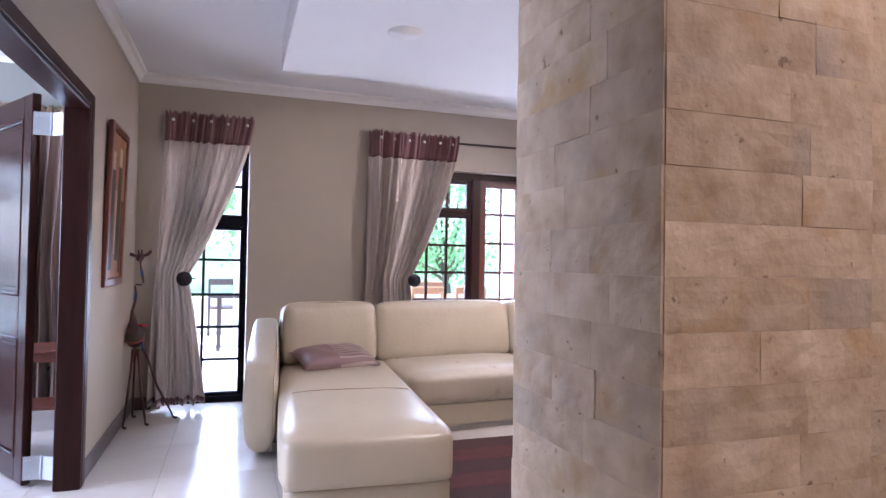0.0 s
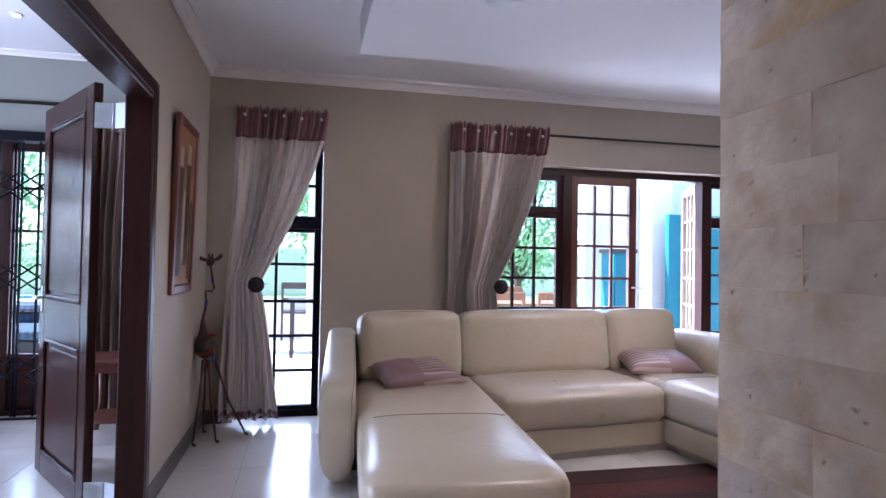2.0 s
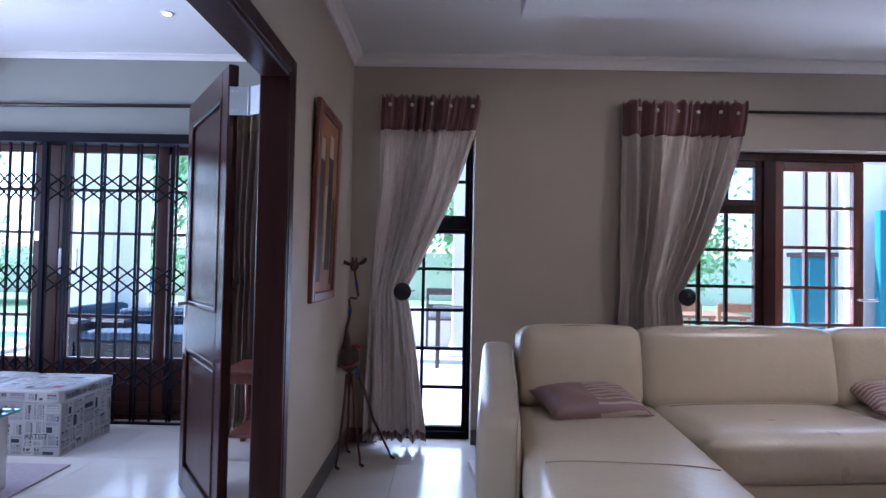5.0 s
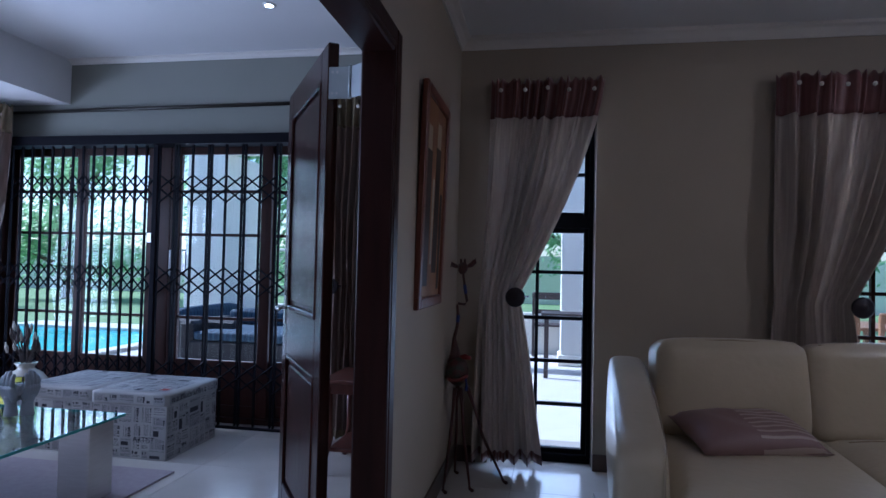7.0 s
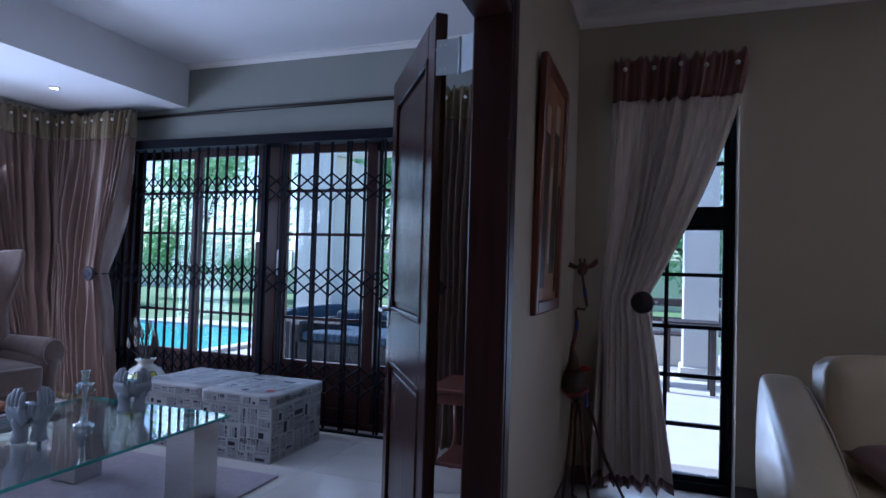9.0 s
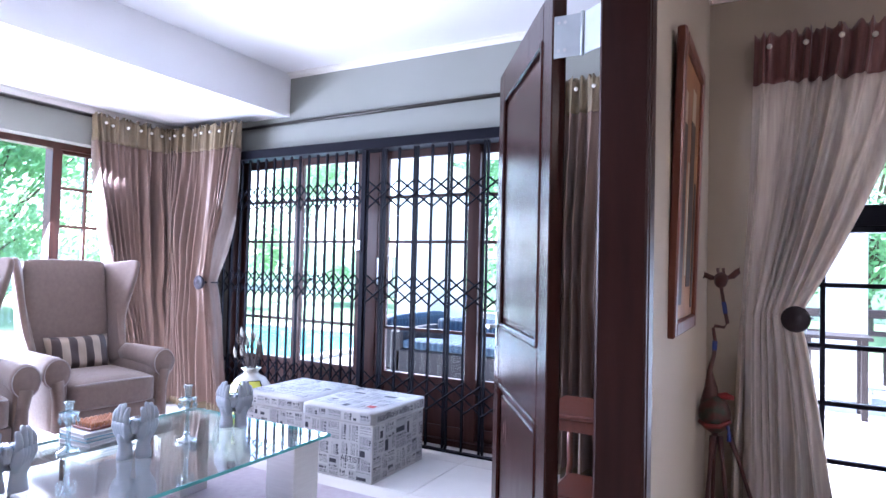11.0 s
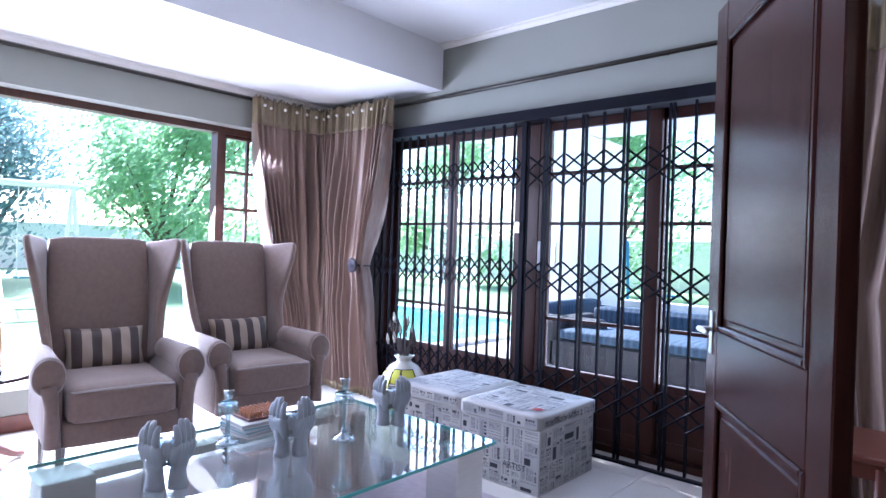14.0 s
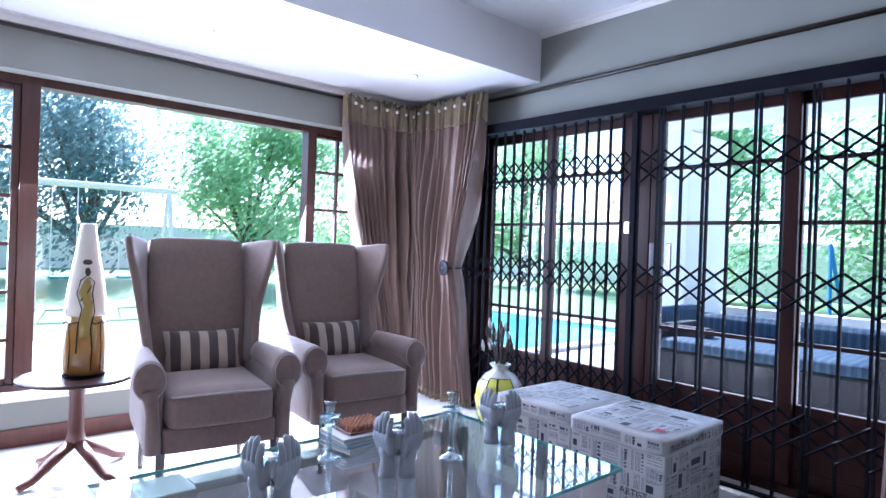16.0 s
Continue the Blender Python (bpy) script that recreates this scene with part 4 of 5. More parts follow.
def armchair(m, label):
    ob = base("armchair", m, label, "armchair", group="wingback chairs")

    def pad(name, dims, puff=.01, pinch=.5, at=None, n=8, parent=None):
        return part(name, cushion_bm(*dims, puff=puff, pinch=pinch, n=n), M_TAUPE, parent or ob, smooth=True, at=at)
    pad("frame", (-.38, .27, -.31, .31, .265, .385), .004, .3)
    st = pad("seat_cushion", (-.32, .30, -.285, .285, .375, .53), .020, .4, n=12)
    part("piping", tube(bmesh.new(), [(.275, -.272, .518), (.298, -.260, .521), (.311, -.12, .527), (.312, .12, .527), (.298, .260, .521), (.275, .272, .518)], .005, 6), M_PIPE, st, smooth=True)
    pad("backrest", (-.055, .055, -.30, .30, -.43, .40), .014, .35, at=Matrix.Translation((-.395, 0, .80)) @ Matrix.Rotation(radians(-11), 4, "Y"), n=12)
    for s in (-1, 1):
        prof = [(-.545, 1.195), (-.44, 1.20), (-.33, 1.21), (-.235, 1.225), (-.20, 1.215), (-.19, 1.14), (-.215, .98), (-.24, .84), (-.20, .72), (-.14, .64), (-.15, .55), (-.40, .50), (-.47, .85)]
        bm = bmesh.new()
        rings = []
        for k, (q, ins) in enumerate(((0.0, .82), (.25, .97), (.75, .97), (1.0, .82))):
            cx, cz = -.34, .9
            ring = []
            for x, z in prof:
                fl = max(0, (z - .55) / .7)
                fw = max(0, (x + .45) / .25)
                yy = .275 + .02 * fl + .135 * min(fl, 1) * min(fw, 1.0) + .06 * q
                ring.append(bm.verts.new((cx + (x - cx) * ins, s * yy, cz + (z - cz) * (ins + (1 - ins) * .6))))
            rings.append(ring)
        for r0, r1 in zip(rings, rings[1:]):
            for i in range(len(prof)):
                j = (i + 1) % len(prof)
                bm.faces.new((r0[i], r0[j], r1[j], r1[i]))
        bm.faces.new(rings[0])
        bm.faces.new(rings[-1])
        bmesh.ops.recalc_face_normals(bm, faces=bm.faces[:])
        w = part("wing", bm, M_TAUPE, ob, smooth=True)
        sb = w.modifiers.new("smooth", "SUBSURF")
        sb.levels = sb.render_levels = 2
        ar = pad("arm", (-.36, .25, s * .35 - .05, s * .35 + .05, .275, .60), .01, .5)
        part("scroll", tube(bmesh.new(), [(-.30, s * .345, .615), (-.1, s * .36, .61), (.10, s * .372, .602), (.215, s * .375, .595), (.25, s * .377, .590), (.262, s * .377, .590), (.266, s * .377, .590)], [.055, .065, .076, .084, .086, .076, .03], 20), M_TAUPE, ar, smooth=True)
        ring = [i * math.pi / 10 for i in range(21)]
        part("piping", tube(bmesh.new(), [(.260, s * .377 + .080 * math.cos(a), .590 + .080 * math.sin(a)) for a in ring], .0035, 5), M_PIPE, ar, smooth=True)
        part("front_panel", tube(bmesh.new(), [(.247, s * .377, .55), (.250, s * .362, .45), (.250, s * .352, .28)], [.045, .036, .046], 10), M_TAUPE, ar, smooth=True)
        for x, dx in ((.24, .0), (-.36, -.05)):
            part("leg", tube(bmesh.new(), [(x, s * .31, .285), (x + dx, s * .315, 0.0)], [.026, .016], 4), M_LEGW, ob)
    return ob


chairs = [armchair(Matrix.Translation((-3.12, 6.975, 0)) @ Matrix.Rotation(radians(-9), 4, "Z") @ Matrix.Diagonal((1, .80, 1, 1)), "taupe wingback armchair with striped cushion beside side table"),
          armchair(Matrix.Translation((-3.13, 7.765, 0)) @ Matrix.Rotation(radians(-7), 4, "Z") @ Matrix.Diagonal((1, .80, 1, 1)), "taupe wingback armchair with striped cushion near corner curtains")]
for c, lb in zip(chairs, ("beside the side table", "near the corner curtains")):
    pillow("lumbar_cushion", "brown and cream striped cushion in armchair " + lb, c.matrix_basis @ Matrix.Translation((-.20, 0, .625)) @ Matrix.Rotation(radians(90), 4, "Z") @ Matrix.Rotation(radians(72), 4, "X"), 0.47, 0.235, 0.13, M_LUMB)

# ---- side table and bottle vase ----
stb = base("side_table", Matrix.Translation((-3.66, 6.51, 0)) @ Matrix.Diagonal((1, 1, .80, 1)), "round dark wooden pedestal side table by window", "side table")
part("tabletop", lathe(bmesh.new(), [(0, .60), (.25, .60), (.262, .606), (.265, .618), (.258, .625), (0, .626)], 40), M_WOODF, stb, smooth=False)
part("pedestal", lathe(bmesh.new(), [(.030, .18), (.045, .22), (.035, .28), (.033, .50), (.045, .56), (.07, .60)], 20), M_WOODR, stb, smooth=True)
for k in range(4):
    a = radians(25 + 90 * k)
    part("foot", tube(bmesh.new(), [(.02 * math.cos(a), .02 * math.sin(a), .20), (.12 * math.cos(a), .12 * math.sin(a), .12), (.22 * math.cos(a), .22 * math.sin(a), .04), (.28 * math.cos(a), .28 * math.sin(a), .02)], [.03, .03, .025, .02], 8), M_WOODR, stb, smooth=True)

M_BOTT = material("painted_glass_amber", (0.22, 0.10, 0.02), 0.15, second=(0.42, 0.24, 0.06), scale=5, coat=0.4)
M_BOTT2 = material("painted_glass_cream", (0.62, 0.56, 0.46), 0.15, second=(0.70, 0.65, 0.56), scale=5, coat=0.4)
bv = base("bottle_vase", Matrix.Translation((-3.63, 6.53, .501)) @ Matrix.Diagonal((1.12, 1.12, 1.27, 1)), "tall cream and amber painted bottle vase on side table", "vase")
part("lower_body", lathe(bmesh.new(), [(0, .012), (.078, .012), (.084, .03), (.086, .12), (.084, .24)], 32), M_BOTT, bv, "amber painted lower half", smooth=True)
part("foot_ring", lathe(bmesh.new(), [(.07, 0), (.085, .002), (.085, .012), (0, .013)], 32), M_BLACK, bv)
part("upper_body", lathe(bmesh.new(), [(.084, .2405), (.080, .30), (.069, .38), (.053, .46), (.039, .54), (.031, .59), (.032, .60), (.022, .601)], 32), M_BOTT2, bv, "cream painted upper half", smooth=True)
M_FIG = material("painted_ochre", (0.30, 0.22, 0.05), 0.3)
toc = Vector((-0.15 + 3.72, 5.84 - 6.42, 0)).normalized()
sd = Vector((-toc.y, toc.x, 0))
def on_body(u, z, r):
    return toc * r * math.cos(u) + sd * r * math.sin(u) + Vector((0, 0, z))
M_FIGD = material("painted_brown", (0.045, 0.022, 0.010), 0.3)
for nm, pts, rad, mt in (
        ("painted_shape", [(-.10, .16, .074), (-.05, .22, .074), (.1, .28, .070), (-.10, .335, .064), (.02, .375, .059), (.0, .392, .058)], [.020, .026, .022, .026, .018, .008], M_FIG),
        ("painted_shape", [(.42, .10, .080), (.40, .18, .080), (.34, .25, .076)], [.006, .013, .004], M_FIG),
        ("painted_shape", [(.02, .395, .058), (.03, .412, .056), (.0, .428, .054)], [.009, .014, .009], M_FIGD),
        ("painted_shape", [(-.42, .447, .050), (-.2, .450, .050), (.2, .450, .050), (.42, .447, .050)], [.004, .012, .012, .004], M_FIGD),
        ("painted_line", [(.28, .12, .087), (.20, .20, .086), (.40, .26, .082), (.28, .33, .076), (.42, .375, .070), (.1, .392, .067)], [.0024] * 6, M_BLACK),
        ("painted_line", [(-.42, .10, .087), (-.38, .20, .086), (-.22, .27, .082), (-.52, .33, .076), (-.36, .38, .069), (-.05, .395, .066)], [.0024] * 6, M_BLACK),
        ("painted_line", [(-.22, .20, .087), (.05, .25, .090), (.25, .30, .084)], [.0022] * 3, M_BLACK),
        ("painted_line", [(-.30, .30, .083), (.02, .335, .088), (.24, .36, .074)], [.0022] * 3, M_BLACK)):
    part(nm, tube(bmesh.new(), [on_body(u, z, q) for u, z, q in pts], rad, 8), mt, bv, smooth=True)
part("painted_line", tube(bmesh.new(), [on_body(a * .2, .215 + .006 * math.sin(a * 2), .0865) for a in range(-8, 9)], .0022, 5), M_BLACK, bv, smooth=True)
for a in (-.8, .25, .75):
    part("painted_line", tube(bmesh.new(), [on_body(a, .03, .0875), on_body(a + .05, .12, .0855), on_body(a - .05, .21, .0865)], .002, 5), M_BLACK, bv, smooth=True)

# ---- coffee table ----
TX0, TX1, TY0, TY1, TZ = -2.37, -1.41, 6.30, 7.89, 0.40
tb = base("coffee_table", Matrix.Identity(4), "low glass coffee table on brushed steel blocks over grey rug", "coffee table")
tt = part("tabletop", boxes((TX0, TX1, TY0, TY1, TZ - .012, TZ)), M_TABLEGLASS, tb, "clear glass top")
tt.visible_shadow = False
for dd in ((TX0 - .002, TX0 + .001, TY0, TY1, TZ - .0125, TZ + .0005), (TX1 - .001, TX1 + .002, TY0, TY1, TZ - .0125, TZ + .0005), (TX0 + .001, TX1 - .001, TY0 - .002, TY0 + .001, TZ - .0125, TZ + .0005), (TX0 + .001, TX1 - .001, TY1 - .001, TY1 + .002, TZ - .0125, TZ + .0005)):
    part("glass_edge", boxes(dd), M_EDGE, tt, "green polished glass edge")
for x, y in ((-1.51, 7.74), (-2.26, 7.74), (-1.51, 6.50), (-2.26, 6.50)):
    part("leg", boxes((x - .085, x + .085, y - .085, y + .085, 0.012, TZ - .013), bevel=0.004), M_STEEL, tb)
part("cross_rail", boxes((-2.30, -2.22, 6.59, 7.65, TZ - .05, TZ - .015), bevel=0.003), M_STEEL, tb)

rug2 = base("rug", Matrix.Translation((-2.2, 7.0, 0)), "grey mauve rug with pale edge under coffee table", "rug")
part("mat", boxes((-.88, .88, -1.25, 1.20, 0.001, 0.011), bevel=0.004), M_RUG2, rug2)
for a in (-.3, .35):
    part("stripe", boxes((-.88, .88, a - .006, a + .006, 0.0105, 0.0125)), M_PIPE, rug2)


def palm_sculpture(m, label):
    bm = bmesh.new()
    for s in (-1, 1):
        hand = bmesh.new()
        tube(hand, [(0, 0, 0), (0, 0, .02), (0, 0, .055), (0, s * .006, .085), (0, s * .012, .105)], [.029, .027, .023, .025, .018], 14)
        for k in range(5):
            xx = -.028 + .014 * k
            tube(hand, [(xx * .5, s * .002, .070), (xx * .9, s * .010, .100), (xx, s * .020, .130), (xx, s * .022, .150)], [.013, .0175, .0160, .0115], 8)
        for k in range(4):
            xx = -.029 + .0195 * k
            h = (.196, .216, .222, .208)[k]
            tube(hand, [(xx, s * .020, .138), (xx * 1.03, s * .023, .168), (xx * 1.06, s * .018, h - .014), (xx * 1.06, s * .014, h - .004), (xx * 1.06, s * .013, h)], [.0118, .0106, .0096, .0072, .003], 8)
        tube(hand, [(.024, -s * .004, .084), (.040, -s * .010, .108), (.044, -s * .012, .134), (.043, -s * .012, .150), (.043, -s * .012, .155)], [.015, .0125, .0105, .008, .003], 8)
        bmesh.ops.transform(hand, matrix=Matrix.Translation((0, s * .030, 0)) @ Matrix.Rotation(radians(-38 * s), 4, "Z"), verts=hand.verts[:])
        half = bpy.data.meshes.new("half")
        hand.to_mesh(half)
        hand.free()
        bm.from_mesh(half)
        bpy.data.meshes.remove(half)
    ob = new("palm_sculpture", mesh_of("palm_sculpture", bm, M_GREYC, True))
    ob.matrix_basis = m
    return tagged(ob, label, "sculpture", group="ceramic sculptures")


M_CUP = glass_material("frosted_cup", (0.80, 0.90, 0.96), 0.25, 0.35)
for x, y, a, lb in ((-1.86, 6.685, -27, "near end of glass table"), (-1.85, 7.16, -37, "middle of glass table"), (-1.885, 7.72, -48, "far end of glass table")):
    pm = Matrix.Translation((x, y, TZ + .001)) @ Matrix.Rotation(radians(a), 4, "Z") @ Matrix.Diagonal((1.15, 1.14, 1.03, 1))
    palm_sculpture(pm, "grey ceramic sculpture of two open palms, " + lb)
    tc = base("tealight_cup", pm @ Matrix.Translation((.004, 0, .100)), "frosted tealight cup in ceramic palms, " + lb, "candle holder", group="tealight cups")
    part("bowl", lathe(bmesh.new(), [(.006, 0), (.018, .008), (.028, .030), (.031, .056), (.029, .058), (.025, .030), (.0, .014)], 20), M_CUP, tc, smooth=True)

M_CRYST = glass_material("crystal", (0.80, 0.93, 0.97), 0.05, 0.32)
def candlestick(x, y, h, lb):
    ob = base("candlestick", Matrix.Translation((x, y, TZ + .001)), lb, "candlestick", group="crystal candlesticks")
    part("base", lathe(bmesh.new(), [(.046, 0), (.048, .006), (.040, .012), (.020, .018), (.013, .030)], 24), M_CRYST, ob, smooth=True)
    zp = h * .70
    part("stem", lathe(bmesh.new(), [(.013, .030), (.010, .05), (.0085, zp * .6), (.012, zp - .02), (.016, zp)], 16), M_CRYST, ob, smooth=True)
    pan = part("drip_pan", lathe(bmesh.new(), [(.010, zp), (.034, zp + .006), (.040, zp + .014), (.038, zp + .017), (.012, zp + .012)], 24), M_CRYST, ob, smooth=True)
    for k in range(8):
        a = k * math.pi / 4
        c, d = .036 * math.cos(a), .036 * math.sin(a)
        part("drop", lathe(bmesh.new(), [(.001, zp + .008), (.002, zp - .002), (.007, zp - .012), (.0075, zp - .020), (.001, zp - .032)], 6, (c, d)), M_CRYST, pan)
    part("cup", lathe(bmesh.new(), [(.014, zp + .012), (.013, zp + .026), (.017, zp + .034), (.015, h - .018), (.022, h - .004), (.023, h), (.018, h)], 18), M_CRYST, ob, smooth=True)


candlestick(-1.865, 7.428, .255, "clear crystal candlestick on glass table centre")
candlestick(-2.13, 7.05, .215, "short clear crystal candlestick beside the books")

bk_cols = ((0.55, 0.52, 0.50), (0.12, 0.30, 0.36), (0.60, 0.58, 0.56))
for i, c in enumerate(bk_cols):
    z = TZ + .001 + i * .019
    b = base("book", Matrix.Translation((-2.225, 7.25, z)) @ Matrix.Rotation(radians(8 - 5 * i), 4, "Z"), ("pale grey", "teal", "white")[i] + " hardback book stacked on glass table", "book", group="books")
    part("cover", boxes((-.095, .095, -.13, .13, 0, .0025), (-.095, .095, -.13, .13, .0155, .018), (-.095, -.092, -.13, .13, .0025, .0155)), material("book_cover", c, 0.5), b)
    part("page_block", boxes((-.091, .090, -.126, .126, .0026, .0154)), M_PAPER, b)
nb = base("bead_ornament", Matrix.Translation((-2.225, 7.25, TZ + .059)), "wooden ornament with rows of orange beads on books", "ornament")
part("tray", boxes((-.07, .07, -.09, .09, 0, .010), bevel=.002), M_WOODR, nb)
M_BEAD = material("orange_bead", (0.42, 0.17, 0.07), 0.4)
bm = bmesh.new()
for i in range(6):
    for j in range(8):
        tube(bm, [(-.055 + i * .022, -.077 + j * .022, z) for z in (.008, .018, .026, .030, .036)], [.005, .0035, .0075, .0075, .002], 7)
part("bead_rows", bm, M_BEAD, nb, smooth=True)

# ---- newspaper cubes ----
M_INK = material("printed_ink", (0.02, 0.02, 0.03), 0.6)
M_INKG = material("faded_ink", (0.12, 0.12, 0.13), 0.6)
M_REDINK = material("red_ink", (0.35, 0.03, 0.03), 0.6)


def letters(name, s, size, m, mat, parent):
    cu = bpy.data.curves.new(name, "FONT")
    cu.body, cu.size, cu.extrude = s, size, 0.0004
    tmp = new("tmp", cu)
    me = bpy.data.meshes.new_from_object(tmp.evaluated_get(bpy.context.evaluated_depsgraph_get()))
    bpy.data.objects.remove(tmp)
    me.materials.clear()
    me.materials.append(mat)
    ob = new(name, me)
    ob.parent, ob.matrix_basis = parent, m
    return ob


M_PAPER2 = material("newsprint_greyer", (0.37, 0.365, 0.36), 0.55, second=(0.31, 0.305, 0.30), scale=9)


def newsprint(rnd, u0, u1, v0, v1):
    """Lays out a sheet of newsprint: rectangles of dark ink, faint ink and greyer paper."""
    dark, faint, paper = [], [], []

    def fill(a0, a1, c0, c1, depth):
        w, h = a1 - a0, c1 - c0
        if depth and max(w, h) > .11:
            f = rnd.uniform(.35, .65)
            if w > h * rnd.uniform(.7, 1.3):
                fill(a0, a0 + w * f, c0, c1, depth - 1), fill(a0 + w * f, a1, c0, c1, depth - 1)
            else:
                fill(a0, a1, c0, c0 + h * f, depth - 1), fill(a0, a1, c0 + h * f, c1, depth - 1)
            return
        if rnd.random() < .4:
            paper.append((a0, a1, c0, c1))
        a0, a1, c0, c1 = a0 + .006, a1 - .006, c0 + .006, c1 - .006
        kind, upright = rnd.random(), rnd.random() < .45
        if kind < .16:
            f = rnd.uniform(.45, .9)
            dark.append((a0, a0 + (a1 - a0) * f, c0, c0 + (c1 - c0) * rnd.uniform(.3, .7)))
            c0 += (c1 - c0) * .75
        n0, n1, m0, m1 = (c0, c1, a0, a1) if upright else (a0, a1, c0, c1)

        def put(into, p0, p1, q0, q1):
            into.append((q0, q1, p0, p1) if upright else (p0, p1, q0, q1))
        q = m1
        if kind < .75 and m1 - m0 > .03:
            big = rnd.uniform(.010, .022)
            p = n0
            while p < n1 - .012:
                k = rnd.uniform(.004, .011)
                put(dark, p, min(n1, p + k), q - big, q - big * rnd.uniform(0, .3))
                if rnd.random() < .5:
                    put(dark, p, min(n1, p + k + .004), q - big * .6, q - big * .42)
                p += k + rnd.choice((.003, .003, .010))
            q -= big + .006
        while q > m0 + .006:
            p = n0
            while p < n1 - .01:
                k = rnd.uniform(.012, .04)
                put(faint, p, min(n1, p + k), q - .0030, q)
                p += k + .004
            q -= rnd.choice((.0062, .0062, .0075, .014))
    fill(u0, u1, v0, v1, 5)
    return dark, faint, paper


def cube_store(x, y, label, seed):
    rnd = random.Random(seed)
    ob = base("storage_cube", Matrix.Translation((x, y, 0)), label, "ottoman", group="newspaper cubes")
    bd = part("body", boxes((-.25, .25, -.275, .275, 0.0, .325), bevel=.004), M_PAPER, ob)
    ld = part("lid", cushion_bm(-.258, .258, -.283, .283, .318, .402, puff=.003, pinch=.35, n=8), M_PAPER, ob, smooth=True)
    for parent, face, (u0, u1, v0, v1) in ((bd, "e", (-.27, .27, .005, .318)), (bd, "s", (-.245, .245, .005, .318)), (ld, "lt", (-.228, .228, -.253, .253)), (ld, "le", (-.262, .262, .335, .386)), (ld, "ls", (-.238, .238, .335, .386))):
        for nm, rects, mat, lift in zip(("printed_text", "faded_text", "paper_piece"), newsprint(rnd, u0, u1, v0, v1), (M_INK, M_INKG, M_PAPER2), (.0012, .0010, .0006)):
            bm = bmesh.new()
            for a, b, c, d in rects:
                if face == "e":
                    vs = [(.25 + lift, a, c), (.25 + lift, b, c), (.25 + lift, b, d), (.25 + lift, a, d)]
                elif face == "s":
                    vs = [(a, -.275 - lift, c), (b, -.275 - lift, c), (b, -.275 - lift, d), (a, -.275 - lift, d)]
                elif face == "le":
                    vs = [(.2596 + lift, a, c), (.2596 + lift, b, c), (.2596 + lift, b, d), (.2596 + lift, a, d)]
                elif face == "ls":
                    vs = [(a, -.2846 - lift, c), (b, -.2846 - lift, c), (b, -.2846 - lift, d), (a, -.2846 - lift, d)]
                else:
                    vs = [(a, c, .4050 + lift), (b, c, .4050 + lift), (b, d, .4050 + lift), (a, d, .4050 + lift)]
                bm.faces.new([bm.verts.new(v) for v in vs])
            tagged(part(nm, bm, mat, parent), kind="stuff")
    return ob, bd, ld


o1, b1, l1 = cube_store(-1.735, 8.63, "newspaper-print storage cube with printed headlines, before sliding doors", 4)
o2, b2, l2 = cube_store(-2.265, 8.66, "newspaper-print storage cube beside the floor vase", 8)
part("printed_block", boxes((.15, .20, -.21, -.165, .4066, .4074)), M_REDINK, l1)
letters("headline", "TELEGEND OF ARTIST", .034, Matrix.Translation((.2612, -.25, .345)) @ Matrix.Rotation(radians(90), 4, "Z") @ Matrix.Rotation(radians(90), 4, "X"), M_INK, l1)
letters("headline", "ARTIST", .045, Matrix.Translation((.03, -.2768, .105)) @ Matrix.Rotation(radians(90), 4, "X"), M_INK, b1)

# ---- floor vase ----
M_YEL = material("yellow_glaze", (0.42, 0.42, 0.05), 0.2, coat=0.3)
M_CREAMG = material("cream_glaze", (0.42, 0.40, 0.34), 0.2, second=(0.34, 0.32, 0.28), scale=8, coat=0.3)
fv = base("floor_vase", Matrix.Translation((-2.95, 8.86, 0)) @ Matrix.Diagonal((1.15, 1.15, 1.10, 1)), "cream floor vase with yellow squares and dried stems", "vase")
VP = [(.07, 0), (.10, .03), (.135, .12), (.145, .20), (.13, .28), (.09, .335), (.05, .36), (.045, .375), (.065, .40), (.055, .401)]
body_v = part("body", lathe(bmesh.new(), VP, 32), M_CREAMG, fv, smooth=True)
def on_vase(a, z, off=.0):
    for (r0, z0), (r1, z1) in zip(VP, VP[1:]):
        if z0 <= z <= z1:
            r = r0 + (r1 - r0) * (z - z0) / max(1e-6, z1 - z0)
            return Vector(((r + off) * math.cos(a), (r + off) * math.sin(a), z))
    return Vector((0, 0, z))
for a0, a1, z0, z1, mt in ((-2.1, -1.45, .15, .31, M_YEL), (-1.4, -.95, .24, .325, M_YEL), (-.9, -.2, .24, .325, M_YEL), (-1.38, -.62, .13, .225, M_GREYC), (-.58, .15, .09, .225, M_YEL), (-1.4, -.65, .03, .115, M_YEL), (-2.1, -1.5, .03, .13, M_YEL), (.2, .8, .1, .28, M_YEL)):
    bm = bmesh.new()
    n = 6
    g = [[bm.verts.new(on_vase(a0 + (a1 - a0) * i / n, z0 + (z1 - z0) * j / n, .002)) for i in range(n + 1)] for j in range(n + 1)]
    for j in range(n):
        for i in range(n):
            bm.faces.new((g[j][i], g[j][i + 1], g[j + 1][i + 1], g[j + 1][i]))
    part("glazed_square", bm, mt, body_v, smooth=True)
    pts = [on_vase(a, z, .003) for a, z in [(a0, z0), ((a0 + a1) / 2, z0), (a1, z0), (a1, (z0 + z1) / 2), (a1, z1), ((a0 + a1) / 2, z1), (a0, z1), (a0, (z0 + z1) / 2), (a0, z0)]]
    part("glaze_line", tube(bmesh.new(), pts, .0028, 5), M_BLACK, body_v)
rr = random.Random(2)
